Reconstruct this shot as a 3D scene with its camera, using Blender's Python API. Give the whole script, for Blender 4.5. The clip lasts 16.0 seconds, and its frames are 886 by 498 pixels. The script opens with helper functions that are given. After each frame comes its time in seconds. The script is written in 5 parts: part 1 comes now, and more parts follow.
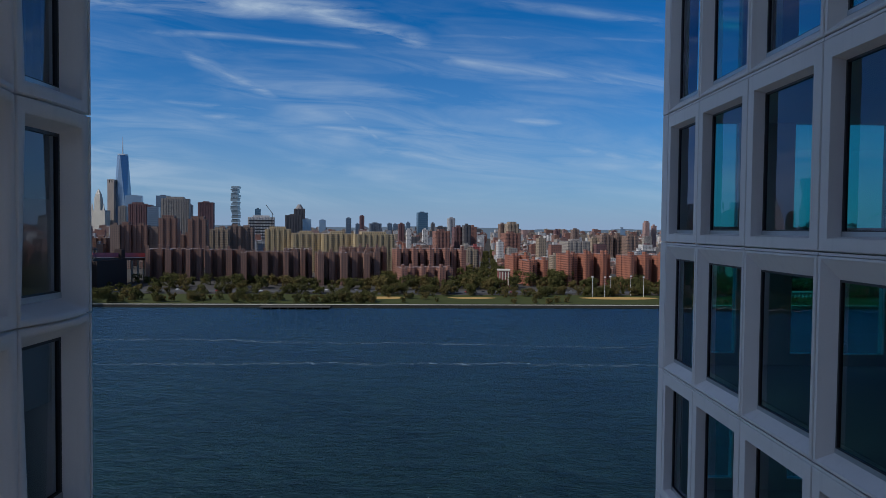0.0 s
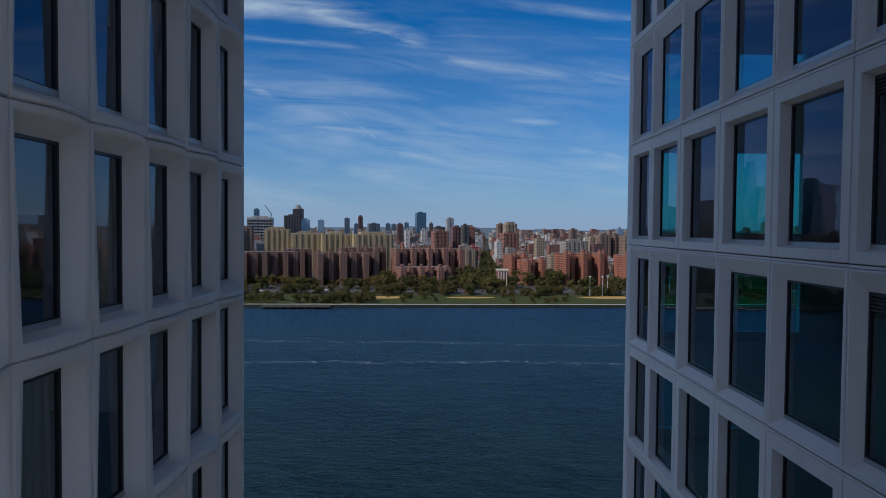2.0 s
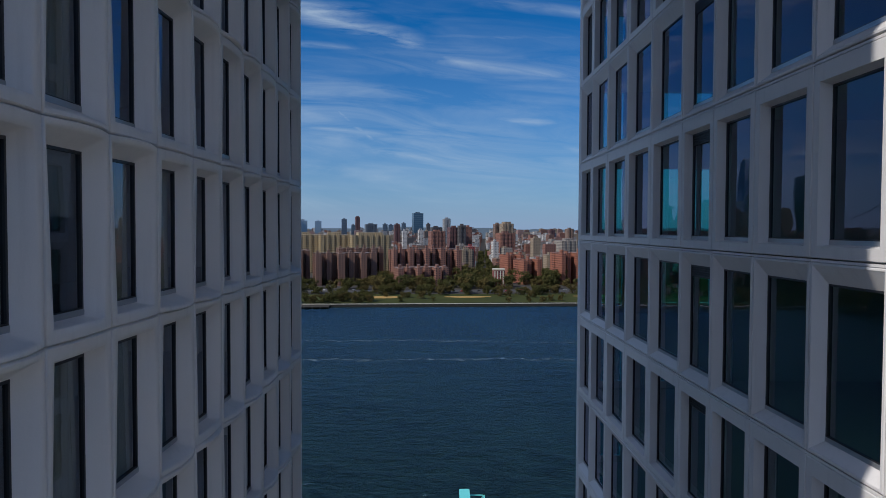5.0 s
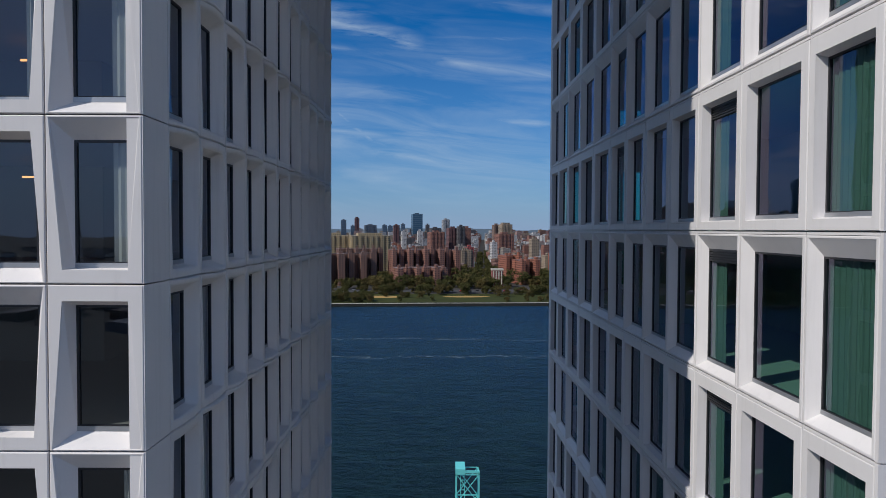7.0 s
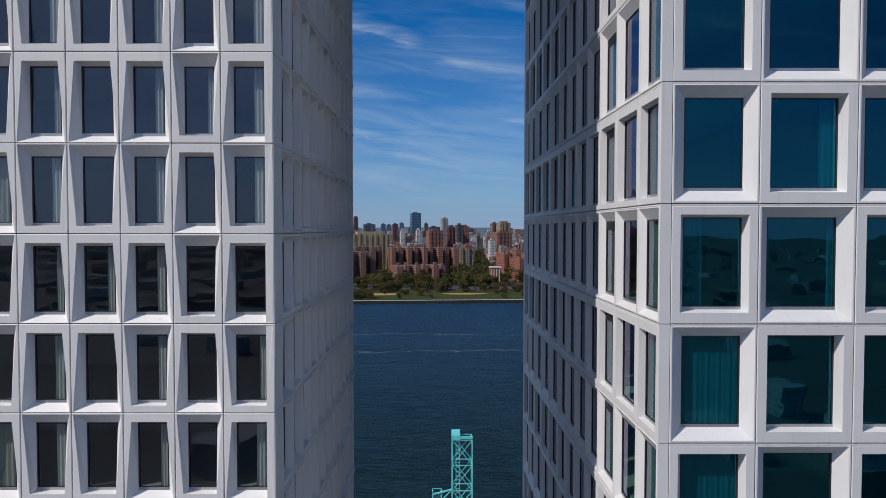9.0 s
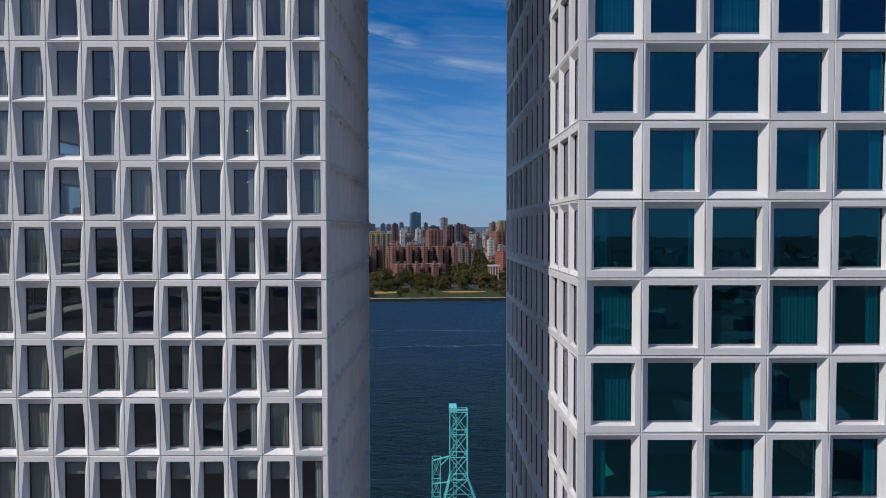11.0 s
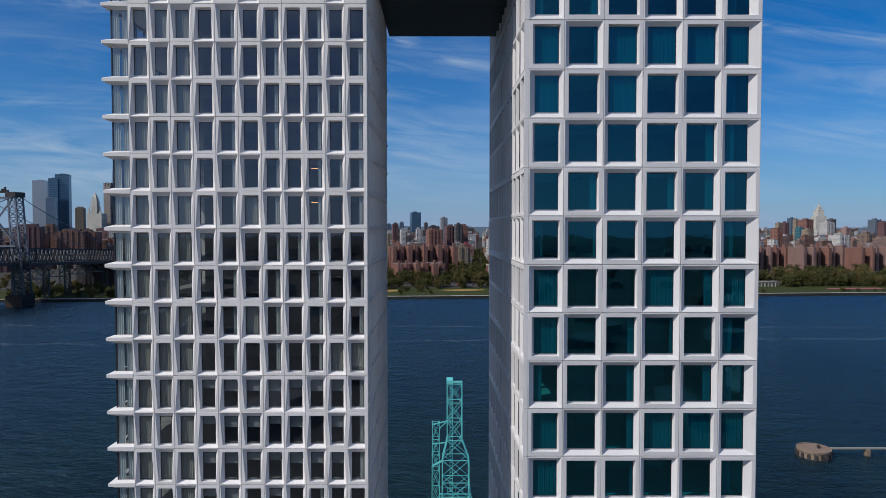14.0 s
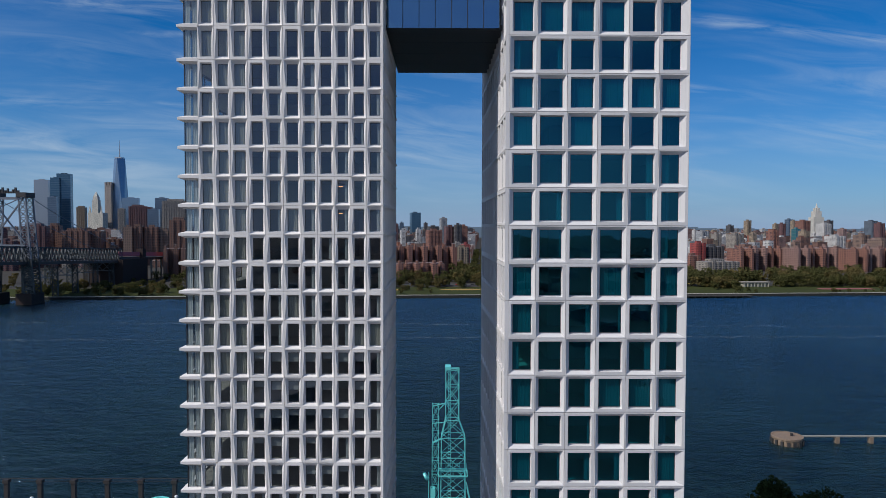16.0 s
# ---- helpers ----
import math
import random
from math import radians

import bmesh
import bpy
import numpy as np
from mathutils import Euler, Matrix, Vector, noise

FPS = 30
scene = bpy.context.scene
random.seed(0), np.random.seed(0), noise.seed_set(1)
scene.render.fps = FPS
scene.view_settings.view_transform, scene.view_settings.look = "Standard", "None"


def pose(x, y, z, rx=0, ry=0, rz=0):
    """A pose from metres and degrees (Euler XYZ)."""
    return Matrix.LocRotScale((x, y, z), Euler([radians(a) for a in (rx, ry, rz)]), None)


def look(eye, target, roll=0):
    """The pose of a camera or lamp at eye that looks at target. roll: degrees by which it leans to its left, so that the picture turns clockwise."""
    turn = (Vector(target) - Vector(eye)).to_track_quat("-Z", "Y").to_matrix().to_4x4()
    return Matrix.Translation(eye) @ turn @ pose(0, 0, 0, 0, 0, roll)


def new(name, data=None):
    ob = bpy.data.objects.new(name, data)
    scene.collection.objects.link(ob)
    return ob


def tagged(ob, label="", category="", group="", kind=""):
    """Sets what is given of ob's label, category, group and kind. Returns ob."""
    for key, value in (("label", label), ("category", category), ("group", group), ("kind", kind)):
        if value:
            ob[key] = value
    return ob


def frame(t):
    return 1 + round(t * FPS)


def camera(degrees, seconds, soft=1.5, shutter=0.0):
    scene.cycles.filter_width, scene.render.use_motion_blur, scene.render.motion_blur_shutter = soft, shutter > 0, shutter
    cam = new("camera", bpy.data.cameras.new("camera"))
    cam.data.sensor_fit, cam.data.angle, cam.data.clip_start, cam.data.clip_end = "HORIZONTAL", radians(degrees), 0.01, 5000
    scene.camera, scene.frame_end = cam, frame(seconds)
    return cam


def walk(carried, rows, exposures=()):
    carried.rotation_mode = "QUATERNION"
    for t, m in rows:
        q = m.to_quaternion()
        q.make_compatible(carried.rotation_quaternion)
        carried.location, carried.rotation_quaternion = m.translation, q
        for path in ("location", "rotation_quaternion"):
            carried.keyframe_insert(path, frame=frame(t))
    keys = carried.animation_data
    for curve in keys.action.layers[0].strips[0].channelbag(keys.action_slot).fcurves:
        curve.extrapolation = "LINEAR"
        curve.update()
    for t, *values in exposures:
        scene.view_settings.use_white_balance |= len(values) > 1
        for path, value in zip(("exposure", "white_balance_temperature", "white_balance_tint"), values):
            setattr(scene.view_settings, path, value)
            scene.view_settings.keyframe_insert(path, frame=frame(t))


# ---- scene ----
# One unit is a metre. x runs along the street front, y towards the far shore, z = 0 is the river.
cam = camera(67.3, 16.0, soft=0.7)
PATH = [
    (0, (-0.395, 9.904, 73.374), (-0.409, 11.903, 73.311), 0.6),
    (1.5, (-1.0, 5.364, 73.51), (-1.01, 7.362, 73.447), 0.55),
    (3, (-1.008, 1.334, 73.76), (-1.014, 3.333, 73.697), 0.45),
    (5.5, (-0.712, -5.727, 73.471), (-0.712, -3.728, 73.409), 0.2),
    (6.2, (-0.66, -8.416, 73.262), (-0.659, -6.417, 73.2), 0.25),
    (7, (-0.58, -11.98, 73.02), (-0.578, -9.981, 72.961), 0.25),
    (8, (-0.46, -16.95, 72.575), (-0.455, -14.951, 72.514), 0.15),
    (9, (-0.316, -22.495, 72.196), (-0.31, -20.496, 72.134), 0.05),
    (11.5, (-0.045, -37.35, 71.56), (-0.038, -35.351, 71.497), -0.1),
    (12.5, (0.03, -43.874, 71.66), (0.037, -41.875, 71.597), -0.05),
    (13, (0.047, -47.362, 71.775), (0.054, -45.363, 71.711), 0.0),
    (14, (0.07, -54.85, 72.057), (0.077, -52.851, 71.993), 0.0),
    (14.5, (0.062, -58.627, 72.24), (0.07, -56.628, 72.176), 0.05),
    (15, (0.05, -62.578, 72.42), (0.058, -60.579, 72.356), 0.1),
    (16, (0.07, -70.401, 72.749), (0.078, -68.402, 72.685), 0.15),
]
walk(cam, [(t, look(a, b, r)) for t, a, b, r in PATH], exposures=[(0, 0.0), (16, 0.0)])

# ---- daylight ----
SUN_EL = radians(43)
SUN_FROM = Vector((-0.857 * math.cos(SUN_EL), -0.514 * math.cos(SUN_EL), math.sin(SUN_EL)))
sun = new("sun", bpy.data.lights.new("sun", "SUN"))
sun.data.energy, sun.data.angle, sun.data.color = 3.45, radians(0.53), (1.0, 0.965, 0.915)
sun.matrix_world = look((0, 0, 300), Vector((0, 0, 300)) - SUN_FROM)


class Nodes:
    """Short hand for building node trees."""

    def __init__(self, tree):
        self.tree = tree
        tree.nodes.clear()

    def __call__(self, kind, **inputs):
        n = self.tree.nodes.new(kind)
        for key, value in inputs.items():
            self.put(n, key, value)
        return n

    def put(self, n, key, value):
        sock = n.inputs[int(key[1:])] if key[0] == "i" and key[1:].isdigit() else n.inputs[key.replace("_", " ")]
        if isinstance(value, bpy.types.NodeSocket):
            self.tree.links.new(value, sock)
        else:
            sock.default_value = value

    def math(self, op, a, b=0.0, clamp=False):
        n = self("ShaderNodeMath", i0=a, i1=b)
        n.operation, n.use_clamp = op, clamp
        return n.outputs[0]

    def vec(self, op, a, b=(0, 0, 0)):
        n = self("ShaderNodeVectorMath", i0=a, i1=b)
        n.operation = op
        return n.outputs[0]

    def noise(self, vector, scale, detail=4.0, rough=0.55, distort=0.0):
        n = self("ShaderNodeTexNoise", Vector=vector, Scale=scale, Detail=detail, Roughness=rough, Distortion=distort)
        return n.outputs["Fac"]

    def ramp(self, fac, *stops):
        n = self("ShaderNodeValToRGB", Fac=fac)
        e = n.color_ramp.elements
        while len(e) < len(stops):
            e.new(0.5)
        for el, (p, c) in zip(e, stops):
            el.position, el.color = p, (c, c, c, 1) if isinstance(c, (int, float)) else (*c, 1)
        return n.outputs["Color"]

    def mix(self, fac, a, b, blend="MIX"):
        n = self.tree.nodes.new("ShaderNodeMix")
        n.data_type, n.blend_type = "RGBA", blend
        for sock, v in ((n.inputs[0], fac), (n.inputs[6], a), (n.inputs[7], b)):
            if isinstance(v, bpy.types.NodeSocket):
                self.tree.links.new(v, sock)
            elif isinstance(v, (int, float)):
                sock.default_value = v
            else:
                sock.default_value = (*v, 1)
        return n.outputs[2]


world = bpy.data.worlds.new("sky")
scene.world = world
world.use_nodes = True
N = Nodes(world.node_tree)
sky = N("ShaderNodeTexSky")
sky.sky_type, sky.sun_disc = "NISHITA", False
sky.sun_elevation, sky.sun_rotation = SUN_EL, math.atan2(SUN_FROM.x, SUN_FROM.y)
sky.air_density, sky.dust_density, sky.ozone_density, sky.altitude = 1.0, 0.05, 3.5, 50
way = N("ShaderNodeTexCoord").outputs["Generated"]
sep = N("ShaderNodeSeparateXYZ", Vector=way)
ahead = N.math("MAXIMUM", N.math("ABSOLUTE", sep.outputs[1]), 0.02)
u, v = N.math("DIVIDE", sep.outputs[0], ahead), N.math("DIVIDE", sep.outputs[2], ahead)
drift = N("ShaderNodeCombineXYZ", X=N.math("MULTIPLY", u, 1.0), Y=N.math("MULTIPLY", N.math("ADD", v, N.math("MULTIPLY", u, 0.10)), 6.5)).outputs[0]
fine = N.noise(drift, 4.2, 7, 0.6, 1.0)
broad = N.noise(drift, 1.7, 4, 0.55, 0.6)
wisps = N.math("MULTIPLY", N.ramp(fine, (0.38, 0.0), (0.70, 1.0)), N.ramp(broad, (0.38, 0.0), (0.62, 1.0)))
low = N.ramp(v, (0.02, 0.35), (0.09, 1.0), (0.17, 0.85), (0.30, 0.25), (0.9, 0.5))
cloud = N.math("MULTIPLY", N.math("MULTIPLY", wisps, low), 0.75)
sway = N.math("MULTIPLY", N.math("SUBTRACT", N.noise(drift, 2.2, 3), 0.5), 0.026)
# Long cirrus streaks: start, end and half width in tangents of azimuth and height.
torn = N.ramp(N.noise(drift, 5.0, 8, 0.6, 0.7), (0.40, 0.02), (0.68, 1.0))
for u0, v0, u1, v1, half, power in ((-0.64, 0.345, -0.08, 0.316, 0.022, 1.0), (-0.26, 0.334, -0.01, 0.266, 0.020, 0.9), (-0.50, 0.291, -0.02, 0.264, 0.007, 0.5), (-0.18, 0.277, 0.38, 0.197, 0.015, 0.6),
                                    (-0.41, 0.262, -0.25, 0.19, 0.014, 0.7), (-0.05, 0.284, 0.40, 0.281, 0.005, 0.32), (0.34, 0.315, 0.80, 0.262, 0.016, 0.9), (-0.80, 0.19, -0.42, 0.185, 0.02, 0.5),
                                    (0.02, 0.345, 0.36, 0.30, 0.012, 0.5), (-0.05, 0.171, 0.18, 0.156, 0.010, 0.7), (-0.14, 0.124, 0.07, 0.088, 0.014, 0.7), (0.17, 0.122, 0.37, 0.086, 0.012, 0.7),
                                    (-0.40, 0.168, -0.06, 0.138, 0.008, 0.7), (-0.165, 0.176, -0.10, 0.130, 0.007, 0.6), (-0.45, 0.187, -0.25, 0.170, 0.006, 0.5)):
    t = N.math("DIVIDE", N.math("SUBTRACT", u, u0), u1 - u0)
    along = N.math("MULTIPLY", N.math("SUBTRACT", N.math("MULTIPLY", N.math("MULTIPLY", t, N.math("SUBTRACT", 1.0, t)), 4.0), 0.05), 2.0, True)
    d = N.math("DIVIDE", N.math("ABSOLUTE", N.math("SUBTRACT", N.math("ADD", v, sway), N.math("ADD", v0, N.math("MULTIPLY", t, v1 - v0)))), half)
    core = N.math("SUBTRACT", 1.0, d, True)
    cloud = N.math("MAXIMUM", cloud, N.math("MULTIPLY", N.math("MULTIPLY", N.math("MULTIPLY", core, along), torn), power))
tint = N.mix(1.0, sky.outputs[0], (0.40, 0.80, 1.24), "MULTIPLY")
tone = N("ShaderNodeHueSaturation", Color=tint, Saturation=1.10)
hazy = N.mix(N.ramp(v, (0.0, 0.90), (0.05, 0.55), (0.16, 0.15), (0.30, 0.0)), tone.outputs[0], (3.6, 5.0, 7.7))
dot = N("ShaderNodeVectorMath", i0=way, i1=tuple(SUN_FROM))
dot.operation = "DOT_PRODUCT"
pale = N.mix(N.ramp(dot.outputs["Value"], (0.12, 0.0), (0.5, 0.34), (1.0, 0.85)), hazy, (5.3, 6.3, 8.5))
cover = N.mix(N.math("MULTIPLY", cloud, 0.8), pale, (6.6, 8.2, 10.0))
back = N("ShaderNodeBackground", Color=cover, Strength=0.068)
N.tree.links.new(back.outputs[0], N("ShaderNodeOutputWorld").inputs[0])


# ---- materials ----
def material(name):
    m = bpy.data.materials.new(name)
    m.use_nodes = True
    return m, Nodes(m.node_tree)


def finish(N, shader):
    out = N("ShaderNodeOutputMaterial")
    N.tree.links.new(shader.outputs[0], out.inputs[0])


def plain(name, colour, rough=0.6, metal=0.0, grain=8.0, vary=0.12, bump=0.15, large=0.4, random_part=0.0, spec=0.5):
    """A surface with two scales of variation and a fine relief."""
    m, N = material(name)
    co = N("ShaderNodeTexCoord").outputs["Object"]
    a, b = N.noise(co, grain, 6), N.noise(co, large, 3)
    dark, light = [c * (1 - vary) for c in colour], [min(1, c * (1 + vary)) for c in colour]
    col = N.mix(N.math("ADD", N.math("MULTIPLY", a, 0.5), N.math("MULTIPLY", b, 0.5)), dark, light)
    if random_part:
        r = N("ShaderNodeObjectInfo").outputs["Random"]
        k = N.math("ADD", N.math("MULTIPLY", r, random_part), 1 - random_part / 2)
        col = N.vec("SCALE", col)
        N.put(N.tree.nodes[-1], "Scale", k)
    bm = N("ShaderNodeBump", Height=a, Strength=bump, Distance=0.02)
    p = N("ShaderNodeBsdfPrincipled", Base_Color=col, Roughness=rough, Metallic=metal, Normal=bm.outputs[0])
    p.inputs["Specular IOR Level"].default_value = spec
    finish(N, p)
    return m


def precast(name="white_precast_concrete", colour=(0.768, 0.732, 0.712)):
    m, N = material(name)
    co = N("ShaderNodeTexCoord").outputs["Object"]
    pos = N("ShaderNodeNewGeometry").outputs["Position"]
    grain, cloudy = N.noise(co, 45, 5), N.noise(pos, 0.7, 4)
    runs = N.noise(N("ShaderNodeMapping", Vector=pos, Scale=(5, 5, 0.35)).outputs[0], 1.0, 5)
    r = N("ShaderNodeObjectInfo").outputs["Random"]
    k = N.math("ADD", N.math("MULTIPLY", r, 0.06), N.math("ADD", 0.86, N.math("MULTIPLY", cloudy, 0.12)))
    k = N.math("SUBTRACT", k, N.math("MULTIPLY", N.ramp(runs, (0.55, 0.0), (0.8, 1.0)), 0.10))
    k = N.math("ADD", k, N.math("MULTIPLY", N.math("SUBTRACT", grain, 0.5), 0.08))
    col = N.vec("SCALE", colour)
    N.put(N.tree.nodes[-1], "Scale", k)
    bm = N("ShaderNodeBump", Height=grain, Strength=0.12, Distance=0.01)
    finish(N, N("ShaderNodeBsdfPrincipled", Base_Color=col, Roughness=0.62, Normal=bm.outputs[0]))
    return m


def glass(name, tint, ior=1.75, ripple=0.012, sheen=(0.92, 0.96, 1)):
    m, N = material(name)
    pos = N("ShaderNodeNewGeometry").outputs["Position"]
    bm = N("ShaderNodeBump", Height=N.noise(pos, 0.8, 2), Strength=ripple, Distance=0.3)
    clear = N("ShaderNodeBsdfTransparent", Color=(*tint, 1))
    shine = N("ShaderNodeBsdfGlossy", Color=(*sheen, 1), Roughness=0.015, Normal=bm.outputs[0])
    base = ((ior - 1) / (ior + 1)) ** 2
    slant = N("ShaderNodeLayerWeight", Blend=0.5).outputs["Facing"]
    f = N.math("ADD", N.math("MULTIPLY", N.math("POWER", slant, 5.0), 1 - base), base)
    finish(N, N("ShaderNodeMixShader", Fac=f, i1=clear.outputs[0], i2=shine.outputs[0]))
    return m


def river():
    m, N = material("river_water")
    pos = N("ShaderNodeNewGeometry").outputs["Position"]
    long_ = N("ShaderNodeMapping", Vector=pos, Scale=(0.55, 1.0, 1), Rotation=(0, 0, 0.15)).outputs[0]
    chop, swell, patch = N.noise(long_, 0.42, 6, 0.65), N.noise(long_, 0.07, 4), N.noise(pos, 0.012, 3)
    mid, fine_ = N.noise(long_, 0.15, 3), N.noise(long_, 1.15, 4, 0.6)
    h = N.math("ADD", N.math("ADD", N.math("ADD", N.math("MULTIPLY", chop, 1.4), N.math("MULTIPLY", fine_, 0.6)), N.math("MULTIPLY", mid, 2.0)), N.math("MULTIPLY", swell, 1.6))
    bm = N("ShaderNodeBump", Height=h, Strength=0.85, Distance=1.0)
    sp = N("ShaderNodeSeparateXYZ", Vector=pos)
    wob = N.math("ADD", N.math("MULTIPLY", N.math("SUBTRACT", N.noise(pos, 0.012, 3), 0.5), 34), N.math("MULTIPLY", N.math("SUBTRACT", N.noise(pos, 0.09, 6, 0.7), 0.5), 24))
    foam = None
    for y0, lean, half in ((428, 0.02, 2.4), (366, -0.05, 2.7)):
        d = N.math("ABSOLUTE", N.math("SUBTRACT", N.math("ADD", N.math("ADD", sp.outputs[1], wob), N.math("MULTIPLY", sp.outputs[0], lean)), y0))
        f = N.math("SUBTRACT", 1.0, N.math("DIVIDE", d, N.math("MULTIPLY", N.ramp(N.noise(pos, 0.021, 4, 0.6), (0.34, 0.35), (0.66, 1.4)), half)), True)
        foam = f if foam is None else N.math("MAXIMUM", foam, f)
    torn = N.noise(N("ShaderNodeMapping", Vector=pos, Scale=(0.20, 0.7, 1)).outputs[0], 1.0, 7, 0.75)
    foam = N.math("MULTIPLY", foam, N.ramp(torn, (0.44, 0.0), (0.70, 1.0)), True)
    fleck = N.math("MULTIPLY", N.ramp(N.noise(N("ShaderNodeMapping", Vector=pos, Scale=(0.25, 0.8, 1)).outputs[0], 1.0, 5, 0.7), (0.68, 0.0), (0.75, 1.0)), N.ramp(N.noise(pos, 0.013, 2), (0.50, 0.0), (0.60, 1.0)))
    foam = N.math("MAXIMUM", N.math("MULTIPLY", foam, 0.62), N.math("MULTIPLY", fleck, 0.40))
    col = N.mix(foam, N.mix(N.ramp(N.math("ADD", N.math("ADD", N.math("MULTIPLY", patch, 0.25), N.math("MULTIPLY", mid, 0.2)), N.math("ADD", N.math("MULTIPLY", chop, 0.3), N.math("MULTIPLY", fine_, 0.25))), (0.43, 0.0), (0.57, 1.0)), (0.003, 0.010, 0.009), (0.010, 0.029, 0.027)), (0.45, 0.57, 0.64))
    body = N("ShaderNodeBsdfDiffuse", Color=col, Normal=bm.outputs[0])
    shine = N("ShaderNodeBsdfGlossy", Color=(0.60, 0.84, 1.0, 1), Roughness=0.07, Normal=bm.outputs[0])
    f = N.math("MULTIPLY", N("ShaderNodeFresnel", IOR=1.33).outputs[0], N.math("SUBTRACT", 1.0, foam))
    finish(N, N("ShaderNodeMixShader", Fac=f, i1=body.outputs[0], i2=shine.outputs[0]))
    return m


def facade(name="far_facade", palette=()):
    """Far masonry: wall colour from the object or from a palette, rows of windows at storey height."""
    m, N = material(name)
    tc = N("ShaderNodeTexCoord")
    co, nor = N("ShaderNodeSeparateXYZ", Vector=tc.outputs["Object"]), N("ShaderNodeSeparateXYZ", Vector=tc.outputs["Normal"])
    facing = N.math("GREATER_THAN", N.math("ABSOLUTE", nor.outputs[1]), 0.6)
    u = N.math("ADD", N.math("MULTIPLY", facing, co.outputs[0]), N.math("MULTIPLY", N.math("SUBTRACT", 1.0, facing), co.outputs[1]))
    info = N("ShaderNodeObjectInfo")
    pitch = N.math("ADD", 2.6, N.math("MULTIPLY", info.outputs["Random"], 1.6))
    fu, fz = N.math("FRACT", N.math("DIVIDE", N.math("ADD", u, 400.0), pitch)), N.math("FRACT", N.math("DIVIDE", co.outputs[2], 2.9))
    inside = N.math("MULTIPLY", N.math("LESS_THAN", N.math("ABSOLUTE", N.math("SUBTRACT", fu, 0.5)), 0.22), N.math("LESS_THAN", N.math("ABSOLUTE", N.math("SUBTRACT", fz, 0.5)), 0.25))
    inside = N.math("MULTIPLY", inside, N.math("LESS_THAN", N.math("ABSOLUTE", nor.outputs[2]), 0.5))
    stain = N.noise(tc.outputs["Object"], 0.12, 5)
    paint = info.outputs["Color"]
    if palette:
        n = N("ShaderNodeValToRGB", Fac=N("ShaderNodeNewGeometry").outputs["Random Per Island"])
        n.color_ramp.interpolation = "CONSTANT"
        while len(n.color_ramp.elements) < len(palette):
            n.color_ramp.elements.new(0.5)
        for i, (el, c) in enumerate(zip(n.color_ramp.elements, palette)):
            el.position, el.color = i / len(palette), (*c, 1)
        paint = n.outputs["Color"]
    wall = N.mix(N.math("MULTIPLY", stain, 0.6), paint, (0.05, 0.04, 0.04))
    roof = N.math("GREATER_THAN", nor.outputs[2], 0.5)
    wall = N.mix(N.math("MULTIPLY", roof, 0.6), wall, (0.22, 0.21, 0.21))
    col = N.mix(N.math("MULTIPLY", inside, 0.92), wall, (0.03, 0.035, 0.045))
    p = N("ShaderNodeBsdfPrincipled", Base_Color=col, Roughness=N.math("SUBTRACT", 0.8, N.math("MULTIPLY", inside, 0.55)))
    finish(N, p)
    return m


def tower_glass():
    """Far curtain walls: blue glass with floor bands."""
    m, N = material("far_curtain_wall")
    tc = N("ShaderNodeTexCoord")
    co = N("ShaderNodeSeparateXYZ", Vector=tc.outputs["Object"])
    band = N.math("LESS_THAN", N.math("FRACT", N.math("DIVIDE", co.outputs[2], 8.0)), 0.2)
    info = N("ShaderNodeObjectInfo")
    col = N.mix(N.math("MULTIPLY", band, 0.35), info.outputs["Color"], (0.35, 0.38, 0.42))
    finish(N, N("ShaderNodeBsdfPrincipled", Base_Color=col, Roughness=0.22, Metallic=0.55))
    return m


